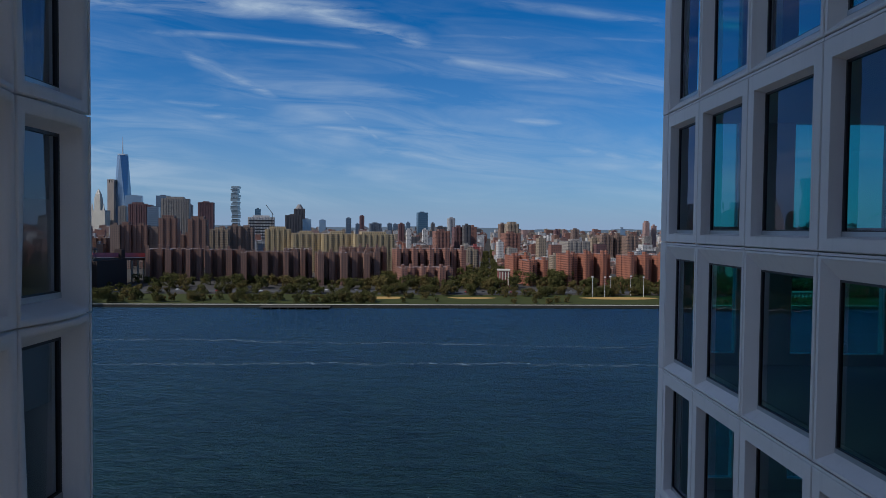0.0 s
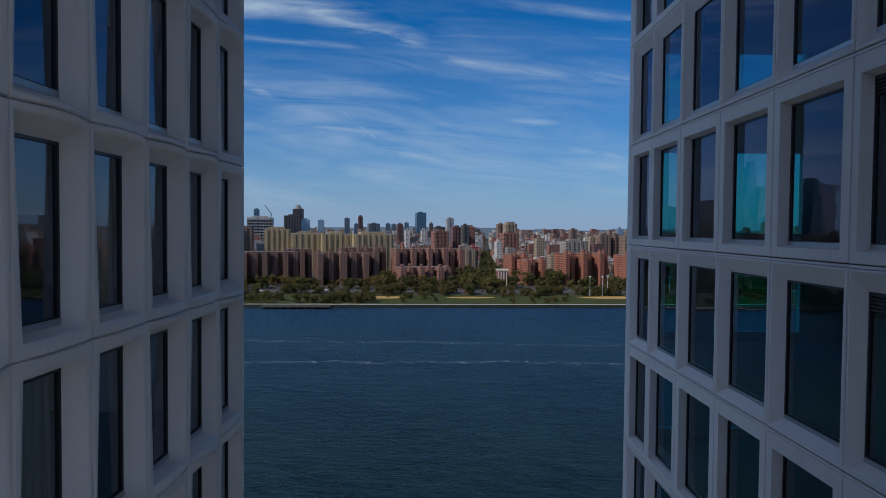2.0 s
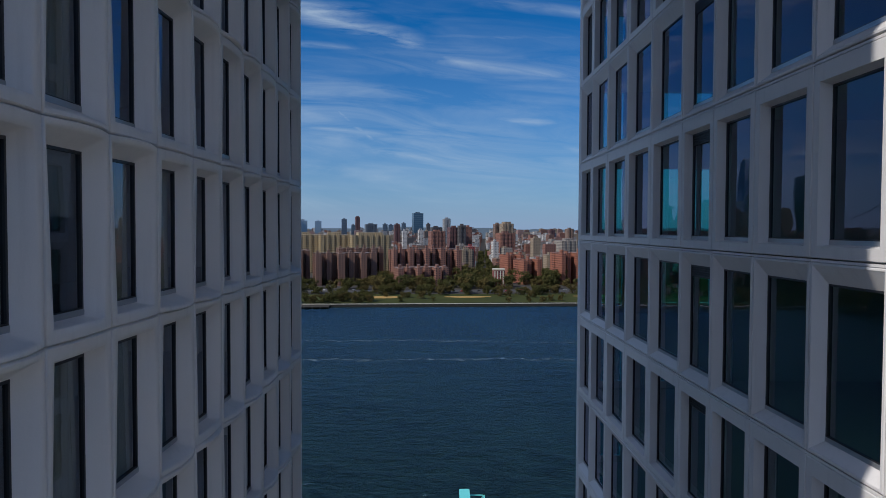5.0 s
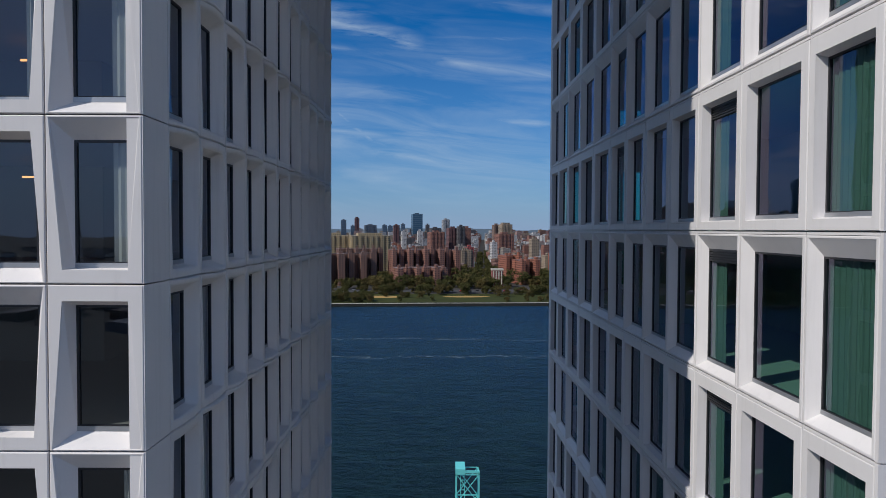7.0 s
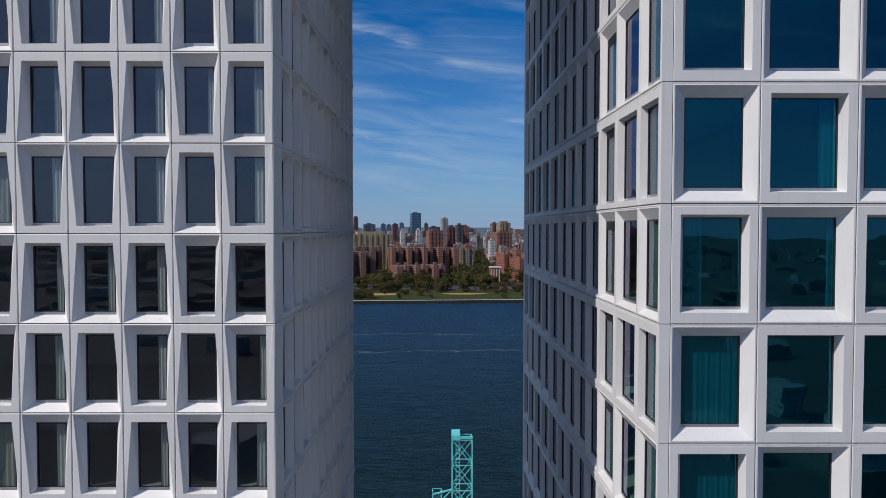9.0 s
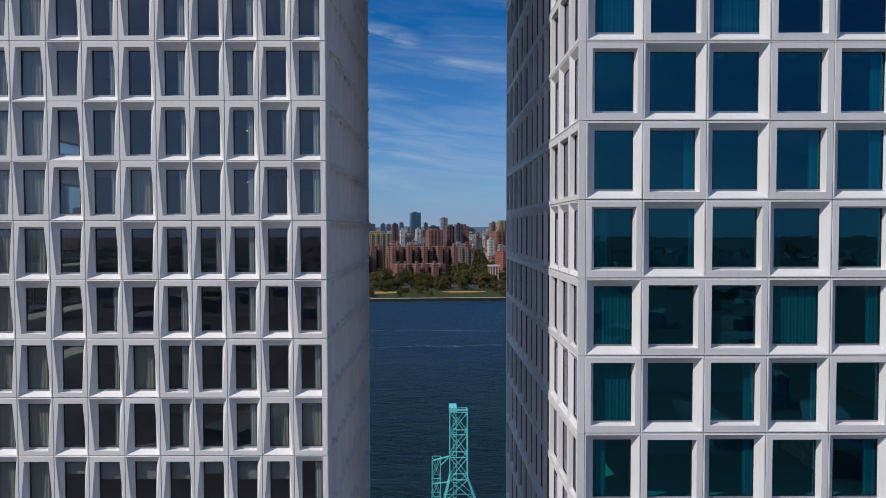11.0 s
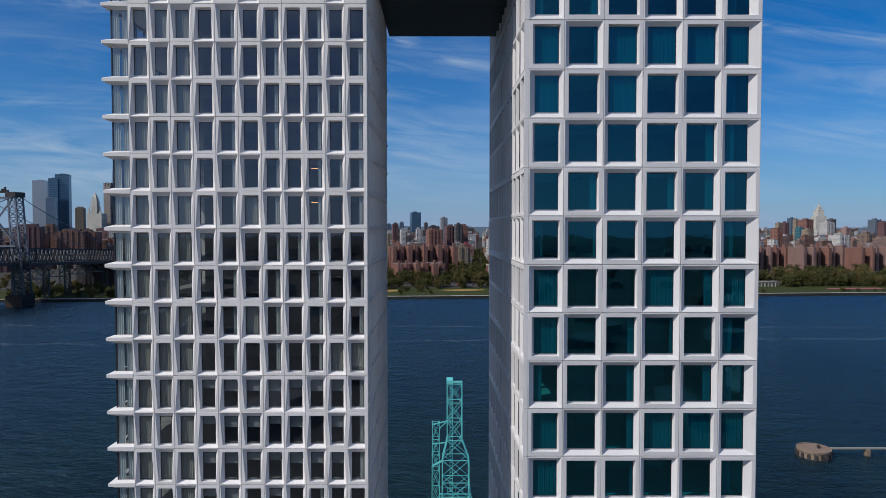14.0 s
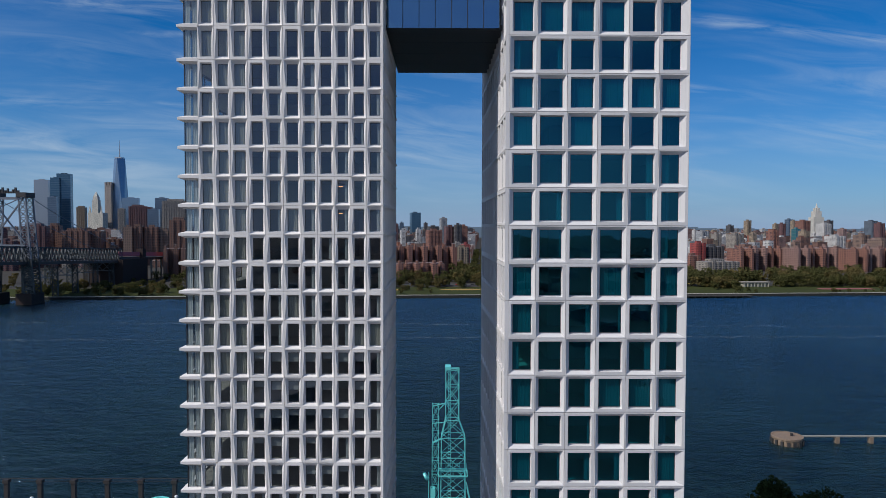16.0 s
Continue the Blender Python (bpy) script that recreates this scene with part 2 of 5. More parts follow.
M = {
    "precast": precast(),
    "office_precast": precast("grey_white_precast_concrete", (0.70, 0.675, 0.668)),
    "clear_glass": glass("clear_window_glass", (0.62, 0.66, 0.66), 2.0, 0.006, sheen=(0.72, 0.80, 0.98)),
    "green_glass": glass("green_window_glass", (0.42, 0.66, 0.58), 1.92, sheen=(0.78, 0.72, 1.0)),
    "teal_glass": glass("teal_window_glass", (0.05, 0.52, 0.62), 2.1, 0.012, sheen=(0.14, 0.66, 0.90)),
    "link_glass": glass("blue_curtain_glass", (0.12, 0.2, 0.3), 4.2, 0.02, sheen=(0.42, 0.72, 1.0)),
    "aluminium": plain("dark_window_aluminium", (0.05, 0.05, 0.055), 0.4, 0.6),
    "silver": plain("silver_aluminium", (0.45, 0.46, 0.48), 0.4, 0.7),
    "louvre": plain("black_louvre", (0.03, 0.03, 0.035), 0.5, 0.3),
    "slab": plain("painted_ceiling", (0.62, 0.61, 0.58), 0.8, vary=0.06),
    "carpet": plain("grey_office_carpet", (0.36, 0.35, 0.33), 0.95, grain=12, vary=0.1),
    "core": plain("interior_wall", (0.42, 0.40, 0.37), 0.8, vary=0.1),
    "curtain": plain("pale_curtain", (0.56, 0.57, 0.55), 0.9, grain=20, vary=0.08),
    "sheer": plain("white_sheer_curtain", (0.80, 0.82, 0.80), 0.9, grain=20, vary=0.06),
    "drape": plain("grey_full_drape", (0.44, 0.42, 0.36), 0.9, grain=20, vary=0.12),
    "red_rail": plain("red_painted_railing", (0.46, 0.10, 0.12), 0.7, vary=0.2),
    "office_curtain": plain("grey_office_curtain", (0.20, 0.205, 0.20), 0.9, grain=20, vary=0.12),
    "blind": plain("grey_roller_blind", (0.42, 0.42, 0.41), 0.9, grain=20, vary=0.06),
    "soffit": plain("dark_metal_soffit", (0.035, 0.033, 0.032), 0.45, 0.4, vary=0.2),
    "water": river(),
    "facade": facade(),
    "curtain_wall": tower_glass(),
    "coping": plain("pale_stone_coping", (0.52, 0.48, 0.41), 0.9, grain=0.8, vary=0.3, large=0.05, spec=0.08),
    "seawall": plain("dark_stone_seawall", (0.035, 0.033, 0.03), 0.9, grain=0.8, vary=0.3, large=0.05, spec=0.08),
    "promenade": plain("promenade_paving", (0.05, 0.047, 0.043), 0.9, grain=0.4, vary=0.25, spec=0.08),
    "grass": plain("park_grass", (0.046, 0.054, 0.018), 0.95, grain=0.25, vary=0.55, large=0.03, spec=0.08),
    "earth": plain("city_ground", (0.06, 0.056, 0.052), 0.95, grain=0.3, vary=0.3, large=0.02, spec=0.08),
    "sand": plain("ballfield_sand", (0.36, 0.23, 0.085), 0.95, grain=0.6, vary=0.15, spec=0.08),
    "asphalt": plain("asphalt", (0.07, 0.07, 0.072), 0.9, grain=0.6, vary=0.2, spec=0.08),
    "bark": plain("bark", (0.09, 0.065, 0.045), 0.95),
    "teal_steel": plain("teal_painted_steel", (0.16, 0.66, 0.64), 0.42, 0.0, vary=0.2),
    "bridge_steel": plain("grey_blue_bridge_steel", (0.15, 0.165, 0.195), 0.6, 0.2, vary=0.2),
    "dark_steel": plain("dark_steel", (0.05, 0.045, 0.045), 0.6, 0.3),
    # Bridge steel in a darker tone, for lower legs, deck truss and approach.
    "truss_steel": plain("darker_bridge_steel", (0.038, 0.046, 0.052), 0.6, 0.2, vary=0.2),
    "masonry": plain("bridge_masonry", (0.05, 0.037, 0.034), 0.9, grain=1.0, vary=0.25, spec=0.08),
    "red_steel": plain("faded_red_steel", (0.30, 0.08, 0.09), 0.7, vary=0.2),
    "paving": plain("quay_paving", (0.115, 0.105, 0.092), 0.9, grain=0.7, vary=0.25, large=0.06, spec=0.08),
    "cream_stone": plain("cream_stone", (0.50, 0.46, 0.38), 0.8, grain=0.2, vary=0.15),
    "white_metal": plain("white_metal", (0.7, 0.7, 0.7), 0.5),
    # Distance haze is put into this blue-grey base colour.
    "ridge": plain("haze_tinted_ridge", (0.16, 0.22, 0.28), 1.0, grain=0.01),
    "lamp_dome": plain("white_lamp_dome", (0.8, 0.8, 0.78), 0.4),
    "concrete": plain("weathered_concrete", (0.27, 0.25, 0.22), 0.9, grain=2.0, vary=0.25, spec=0.08),
}


def leaves(name, dark, light):
    m, N = material(name)
    geo = N("ShaderNodeNewGeometry")
    r = N("ShaderNodeObjectInfo").outputs["Random"]
    k = N.math("ADD", N.math("MULTIPLY", geo.outputs["Random Per Island"], 0.6), N.math("MULTIPLY", r, 0.4))
    col = N.mix(k, dark, light)
    top, through_ = N("ShaderNodeBsdfDiffuse", Color=col), N("ShaderNodeBsdfTranslucent", Color=col)
    finish(N, N("ShaderNodeMixShader", Fac=0.4, i1=top.outputs[0], i2=through_.outputs[0]))
    return m


M["leaf"] = leaves("green_leaves", (0.058, 0.060, 0.025), (0.155, 0.148, 0.055))
M["leaf_dark"] = leaves("dark_green_leaves", (0.022, 0.036, 0.014), (0.055, 0.070, 0.024))
M["leaf_dry"] = leaves("autumn_leaves", (0.085, 0.072, 0.032), (0.190, 0.150, 0.060))


def glow(name, colour, strength):
    m, N = material(name)
    finish(N, N("ShaderNodeEmission", Color=(*colour, 1), Strength=strength))
    return m


M["lamp_glow"] = glow("warm_lamp_glow", (1.0, 0.45, 0.16), 2.2)


# ---- building blocks ----
def mesh_of(name, verts, faces, mat, smooth=False):
    me = bpy.data.meshes.new(name)
    me.from_pydata(verts, [], faces)
    me.materials.append(mat)
    if smooth:
        me.shade_smooth()
    me.update()
    return me


class Shape:
    """Collects boxes, bars and quads into one mesh."""

    def __init__(self):
        self.v, self.f = [], []

    def add(self, verts, faces, m=None):
        n = len(self.v)
        self.v += [tuple(m @ Vector(p)) for p in verts] if m else [tuple(p) for p in verts]
        self.f += [tuple(i + n for i in f) for f in faces]
        return self

    def box(self, x0, x1, y0, y1, z0, z1, m=None):
        v = [(x, y, z) for z in (z0, z1) for y in (y0, y1) for x in (x0, x1)]
        return self.add(v, [(0, 2, 3, 1), (4, 5, 7, 6), (0, 1, 5, 4), (2, 6, 7, 3), (0, 4, 6, 2), (1, 3, 7, 5)], m)

    def bar(self, a, b, w=0.2, d=None):
        a, b = Vector(a), Vector(b)
        d = d or w
        way_ = (b - a)
        m = Matrix.Translation(a) @ way_.to_track_quat("Z", "Y").to_matrix().to_4x4()
        return self.box(-w / 2, w / 2, -d / 2, d / 2, 0, way_.length, m)

    def prism(self, ring, z0, z1, top=1.0, centre=(0, 0)):
        n = len(ring)
        cx, cy = centre
        v = [(x, y, z0) for x, y in ring] + [(cx + (x - cx) * top, cy + (y - cy) * top, z1) for x, y in ring]
        f = [(i, (i + 1) % n, n + (i + 1) % n, n + i) for i in range(n)]
        return self.add(v, f + [tuple(range(n - 1, -1, -1)), tuple(range(n, 2 * n))])

    def loft(self, loops):
        """Quads between loops of equal length, each a list of points."""
        n = len(loops[0])
        v = [p for l in loops for p in l]
        f = [(k * n + i, k * n + (i + 1) % n, (k + 1) * n + (i + 1) % n, (k + 1) * n + i) for k in range(len(loops) - 1) for i in range(n)]
        return self.add(v, f)

    def mesh(self, name, mat, smooth=False):
        return mesh_of(name, self.v, self.f, mat, smooth)


def part(name, shape, mat, parent=None, label="", m=None):
    ob = new(name, shape if isinstance(shape, bpy.types.Mesh) else shape.mesh(name, mat))
    if parent:
        ob.parent = parent
    if m:
        ob.matrix_basis = m
    return tagged(ob, label=label)


def thing(name, label, category, group="", kind="", m=None):
    ob = tagged(new(name), label, category, group, kind)
    if m:
        ob.matrix_basis = m
    return ob


# ---- the two towers ----
JOINT = 0.026


def rect(x0, x1, z0, z1, y):
    return [(x0, y, z0), (x1, y, z0), (x1, y, z1), (x0, y, z1)]


def taper(xb0, xb1, xt0, xt1, z0, z1, y):
    return [(xb0, y, z0), (xb1, y, z0), (xt1, y, z1), (xt0, y, z1)]


# Styles: half pane width, pane foot and head, depth of the reveal, openings (half width at foot and head, foot, head).
STYLES = {
    "flat_front": (0.305, 0.092, 0.865, 0.34, {"low": (0.465, 0.345, 0.012, 0.90), "high": (0.34, 0.465, 0.085, 0.985)}),
    "flat_side": (0.335, 0.085, 0.892, 0.265, {"low": (0.468, 0.395, 0.03, 0.93), "high": (0.395, 0.468, 0.065, 0.965)}),
    "office_front": (0.362, 0.112, 0.888, 0.38, {"wide": (0.475, 0.475, 0.02, 0.973), "narrow": (0.395, 0.395, 0.095, 0.91)}),
    "office_side": (0.388, 0.072, 0.874, 0.24, {"wide": (0.462, 0.462, 0.02, 0.968), "narrow": (0.402, 0.402, 0.062, 0.89)}),
}


def finer(ring, n=6):
    return [tuple(Vector(ring[i]).lerp(Vector(ring[(i + 1) % 4]), j / n)) for i in range(4) for j in range(n)]


def swollen_panel(w, h, kind, opening, inner, depth):
    """A panel whose sill and head swell outwards like cushions between flat piers."""
    g, e = JOINT / 2, 0.02
    sill, head = (0.15, 0.055) if kind == "low" else (0.055, 0.15)

    def swell(p, k=1.0):
        x, y, z = p
        across = min(1.0, max(0.0, (x / w - 0.10) / 0.16)) * min(1.0, max(0.0, (0.94 - x / w) / 0.22))
        f = max(0.0, 1 - z / (h * 0.16)) * sill + max(0.0, 1 - (h - z) / (h * 0.16)) * head
        return (x, y - k * f * across * across * (3 - 2 * across), z)

    s = Shape()
    edge = [swell(p) for p in finer(rect(g, w - g, g, h - g, e))]
    face = [swell(p) for p in finer(rect(g + e, w - g - e, g + e, h - g - e, 0))]
    s.loft([finer(rect(g, w - g, g, h - g, 0.3)), edge, face])
    mouth, back = finer(opening), finer(inner)
    mid = [tuple((Vector(a) + Vector(b)) / 2) for a, b in zip(finer(rect(g + e, w - g - e, g + e, h - g - e, 0)), mouth)]
    lip = [tuple(Vector(a).lerp(Vector(b), 0.12)) for a, b in zip(mouth, back)]
    deep = [tuple(Vector(a).lerp(Vector(b), 0.35)) for a, b in zip(mouth, back)]
    s.loft([face, [swell(p, 1.05) for p in mid], [swell(p) for p in mouth], [(x, y - 0.01, z) for x, y, z in (swell(p, 0.8) for p in lip)], [swell(p, 0.4) for p in deep], back])
    return s.loft([back, [(x, y + 0.1, z) for x, y, z in back]])


def panel_shape(w, h, kind, style, trim=(0.0, 0.0)):
    """One precast panel with a splayed reveal, and the box of its pane; trim narrows the pane on either side."""
    g, s = JOINT / 2, Shape()
    px, zb, zt, depth, kinds = STYLES[style]
    zb, zt = zb * h, zt * h
    half_b, half_t, ob, ot = kinds[kind]
    c, e = w / 2, 0.018
    opening = taper(c - half_b * w, c + half_b * w, c - half_t * w, c + half_t * w, ob * h, ot * h, 0)
    p0, p1 = c - (px - trim[0]) * w, c + (px - trim[1]) * w
    inner = rect(p0, p1, zb, zt, depth)
    soft = [(p[0] + (q[0] - p[0]) * 0.08, 0.022, p[2] + (q[2] - p[2]) * 0.08) for p, q in zip(opening, inner)]
    if style == "flat_side":
        return swollen_panel(w, h, kind, opening, inner, depth), (p0, p1, zb, zt, depth)
    top = h - 0.078 if style.startswith("office") else h - g
    if style.startswith("office"):
        # A narrow shelf under each storey joint.
        s.box(g, w - g, 0.014, 0.3, h - 0.066, h - g)
    outer = [rect(g, w - g, g, top, 0.3), rect(g, w - g, g, top, e), rect(g + e, w - g - e, g + e, top - e, 0)]
    s.loft(outer + [opening, soft, inner, rect(p0, p1, zb, zt, depth + 0.1)])
    return s, (p0, p1, zb, zt, depth)


def window_shape(x0, x1, z0, z1, y):
    """The aluminium frame of one window, with a deeper bottom rail."""
    t, s = 0.045, Shape()
    s.box(x0, x1, y, y + 0.07, z0 + 0.09, z0 + 0.11).box(x0, x1, y, y + 0.07, z1 - t, z1)
    s.box(x0, x0 + t, y, y + 0.07, z0 + 0.11, z1 - t).box(x1 - t, x1, y, y + 0.07, z0 + 0.11, z1 - t)
    return s


def rail_shape(x0, x1, z0, z1, y):
    return Shape().box(x0, x1, y - 0.012, y + 0.07, z0, z0 + 0.09)


def pane_shape(x0, x1, z0, z1, y, drop=0.0):
    y += 0.035
    return Shape().add(rect(x0 + 0.045, x1 - 0.045, z0 + 0.11, z1 - 0.045 - drop, y), [(0, 1, 2, 3)])


def louvre_shape(x0, x1, z0, z1, y):
    s = Shape()
    for i in range(5):
        z = z0 + (z1 - z0) * (i + 0.5) / 5
        s.box(x0 + 0.045, x1 - 0.045, y + 0.004, y + 0.05, z - 0.02, z + 0.02)
    return s.box(x0 + 0.045, x1 - 0.045, y + 0.055, y + 0.07, z0, z1)


def curtain_shape(x0, x1, z0, z1, y, fold=0.07):
    n, y = max(6, int((x1 - x0) / 0.09)), y + 0.12
    v = [(x0 + (x1 - x0) * i / n, y + fold * (i % 2) + 0.01 * math.sin(i * 1.7), z) for z in (z0, z1) for i in range(n + 1)]
    return Shape().add(v, [(i, i + 1, n + 2 + i, n + 1 + i) for i in range(n)])


CACHE = {}


def cached(key, make, mat, name, smooth=False):
    if key not in CACHE:
        CACHE[key] = make().mesh(name, mat, smooth)
    return CACHE[key]


def bay(tower, rest, m, w, h, kind, style, glass_name, single, vent=False, drape=0.0, side=1, trim=(0.0, 0.0)):
    """One storey-high bay: precast panel, window frame, pane, now and then a louvre or a curtain."""
    key = (round(w, 3), round(h, 3), kind, style, trim)
    shape, box = panel_shape(w, h, kind, style, trim)
    x0, x1, z0, z1, y = box
    cut = 0.34 if vent else 0.0
    if not single:
        rest["soft_panel" if style == "flat_side" else "panel"].add(shape.v, shape.f, m)
        f = window_shape(*box)
        rest["frame"].add(f.v, f.f, m)
        f = rail_shape(*box)
        rest["rail"].add(f.v, f.f, m)
        g = pane_shape(*box, cut)
        rest["pane"].add(g.v, g.f, m)
        return
    panel = part("facade_panel", cached(("panel", *key), lambda: shape, M["office_precast" if style.startswith("office") else "precast"], "facade_panel", style == "flat_side"), None, tower, m=m)
    win = part("window_frame", cached(("win", *key), lambda: window_shape(*box), M["aluminium"], "window_frame"), None, tower, m=m)
    part("pane", cached(("pane", *key, vent, glass_name), lambda: pane_shape(*box, cut), M[glass_name], "pane"), None, win)
    part("bottom_rail", cached(("rail", *key), lambda: rail_shape(*box), M["silver"], "bottom_rail"), None, win)
    if vent:
        part("louvre", cached(("vent", *key), lambda: louvre_shape(x0, x1, z1 - 0.36, z1 - 0.02, y), M["louvre"], "louvre"), None, win)
    if drape < 0:
        cover = z0 + (z1 - z0) * (1 + drape)
        part("roller_blind", cached(("blind", *key, drape), lambda: Shape().box(x0, x1, y + 0.16, y + 0.17, cover, z1), M["blind"], "roller_blind"), None, win)
    if drape > 0:
        wd = (x1 - x0) * drape
        a, b = (x1 - wd, x1) if side > 0 else (x0, x0 + wd)
        part("curtain", cached(("drape", *key, drape, side), lambda: curtain_shape(a, b, z0, z1, y, 0.02 if glass_name == "teal_glass" else 0.03), M["office_curtain" if glass_name != "clear_glass" else "drape" if drape == 1.0 else "curtain"], "curtain"), None, win)


def rests():
    return {k: Shape() for k in ("panel", "soft_panel", "frame", "rail", "pane")}


def settle(tower, rest, glass_name, stone="precast"):
    for key, name, mat, label in (("panel", "outer_panelling", stone, "white precast panels of the far storeys"),
                                  ("soft_panel", "outer_side_panelling", "precast", "white swelling precast panels of the far storeys"),
                                  ("frame", "outer_framing", "aluminium", "dark window frames of the far storeys"),
                                  ("rail", "outer_rails", "silver", "silver bottom rails of the far storeys"),
                                  ("pane", "outer_glazing", glass_name, "window panes of the far storeys")):
        if rest[key].v:
            tagged(part(name, rest[key].mesh(name, M[mat], key == "soft_panel"), None, tower, label), kind="stuff")


dice = random.Random(7)


def ceiling_lamp(tower, x, y, z):
    """A white dome lamp under the slab, seen through the glass."""
    ring = [(math.cos(i * math.tau / 12), math.sin(i * math.tau / 12)) for i in range(12)]
    mesh = cached("dome", lambda: Shape().loft([[(a * r, b * r, h) for a, b in ring] for r, h in ((0.24, 0.0), (0.23, -0.06), (0.15, -0.13), (0.01, -0.16))]), M["lamp_dome"], "ceiling_lamp")
    part("ceiling_lamp", mesh, None, tower, "white dome ceiling lamp", m=pose(x, y, z))


def pendant_lamp(tower, x, y, z):
    s = cached("pendant", lambda: Shape().box(-0.31, 0.31, -0.02, 0.02, -0.025, 0.025), M["lamp_glow"], "pendant_lamp")
    ob = part("pendant_lamp", s, None, tower, "glowing orange bar pendant", m=pose(x, y, z))
    part("cord", cached("cord", lambda: Shape().box(-0.008, 0.008, -0.008, 0.008, 0.025, 0.46), M["louvre"], "cord"), None, ob)


# West tower: apartments, storeys of 3.05 m.
L_WIDTHS = (1.745, 1.65, 1.745, 1.75, 1.73, 1.85, 1.86, 1.80, 1.84, 1.66, 1.73)
L_H, L_Z = 3.05, 72.0
L_ROWS = range(-23, 22)


def l_z(k):
    return L_Z + L_H * k + (0.5 if k >= 7 else 0.0)


# Reveals of the front, storey by storey from east to west: L widens to the foot, H to the head.
L_REVEALS = {8: "LHLHHLHLHLH", 7: "HLHLLHLHLHL", 6: "HLHHHLHLHLH", 5: "LHLLLHHLHHL", 4: "HLHHHLHHLHL", 3: "LHLLLHHLHHL", 2: "HLHHHLLHLLH", 1: "LHLLLHHLHHL", 0: "HLHHHLHLHHL",
             -1: "LHLLLHLHLHL", -2: "HLHLLHHLHLH", -3: "LHLHHLLHLHL", -4: "HLHHHLHLHLH", -5: "HLHLLHLHLHL", -6: "LHLLLHHLHHH", -7: "HLHLLHLHLHL", -8: "LHLHHLHLHLH"}
# Curtains that most flats of a column share: share of the pane that is covered.
L_DRAPES = (0.38, 0.0, 0.35, 0.0, 0.4, 0.0, 0.28, 0.0, 1.0, 1.0, 1.0)


def l_drape(k, j):
    if k <= -5 and 1 <= j <= 7:
        return dice.choice((-0.42, -0.42, -0.3, 0, 0.3))
    return L_DRAPES[j] if dice.random() < 0.72 else dice.choice((0, 0, 0.25, 0.3, 1.0))


left = thing("apartment_tower", "white precast apartment tower with tapered window reveals", "tower")
rest = rests()
flips = [dice.randint(0, 1) for _ in range(40)]
for k in L_ROWS:
    h = l_z(k + 1) - l_z(k)
    x = -5.96
    for j, w in enumerate(L_WIDTHS):
        w *= 1.006
        x -= w
        kind = "low" if L_REVEALS[(k + 8) % 17 - 8][j] == "L" else "high"
        bay(left, rest, pose(x, 0, l_z(k)), w, h, kind, "flat_front", "clear_glass", -10 <= k <= 8, drape=l_drape(k, j), side=1)
    for j in range(11):
        kind = "low" if (k + flips[20 + j] + (k + j) // 4) % 2 else "high"
        bay(left, rest, pose(-5.96, 1.12 + 1.735 * j, l_z(k), rz=90), 1.735, h, kind, "flat_side", "clear_glass", -5 <= k <= 5, drape=dice.choice((0, 0, 0.4, 0.4, 1.0, -0.4)), side=-1, trim=(-0.045, 0.025))
settle(left, rest, "clear_glass")
for k in L_ROWS:
    h, g = l_z(k + 1) - l_z(k), JOINT / 2
    part("corner_pier", Shape().box(-6.25, -5.96, 0.012, 1.12 - g, l_z(k) + g, l_z(k) + h - g), M["precast"], left)
    part("corner_pier", Shape().box(-6.25, -5.96, 20.205 + g, 20.26, l_z(k) + g, l_z(k) + h - g), M["precast"], left)
def curtain_strips(h):
    """Two gathered curtains with a gap between them."""
    a, b = curtain_shape(-26.85, -26.3, 0.3, h - 0.42, 0.3), curtain_shape(-26.15, -25.6, 0.3, h - 0.42, 0.42)
    n = len(a.v)
    return a.v + b.v, a.f + [tuple(i + n for i in f) for f in b.f]


for k in L_ROWS:
    s, z = Shape(), l_z(k)
    # Wedge-shaped band round the glazed corner.
    front = [(-25.37, -0.0, z - 0.20), (-25.37, 0.0, z + 0.16), (-25.37, 0.40, z + 0.30), (-25.37, 0.40, z - 0.42)]
    tip = [(-27.62, 0.0, z - 0.16), (-27.62, 0.0, z + 0.10), (-26.95, 0.40, z + 0.30), (-26.95, 0.40, z - 0.42)]
    end = [(-27.62, 20.4, z - 0.16), (-27.62, 20.4, z + 0.10), (-26.95, 20.0, z + 0.30), (-26.95, 20.0, z - 0.42)]
    s.loft([front, tip, end])
    part("corner_sill", s, M["precast"], left)
    h = l_z(k + 1) - z
    pane_l = Shape().add([(-25.45, 0.40, z), (-26.95, 0.40, z), (-26.95, 0.40, z + h), (-25.45, 0.40, z + h)], [(0, 1, 2, 3)])
    pane_l.add([(-26.95, 0.40, z), (-26.95, 20.0, z), (-26.95, 20.0, z + h), (-26.95, 0.40, z + h)], [(0, 1, 2, 3)])
    part("corner_pane", pane_l, M["clear_glass"], left)
    if -10 <= k <= 8:
        part("corner_curtain", cached(("corner_drape", round(h, 2)), lambda: Shape().add(*curtain_strips(h)), M["sheer"], "corner_curtain"), None, left, m=pose(0, 0, z))
    for yy in (0.37, 1.6, 3.2, 4.8, 6.4, 9.6, 12.8, 16):
        part("corner_mullion", cached(("mullion", round(h, 2)), lambda: Shape().box(-0.05, 0.05, 0, 0.1, 0.28, h - 0.4), M["aluminium"], "corner_mullion"), None, left, m=pose(-26.95, yy, z))


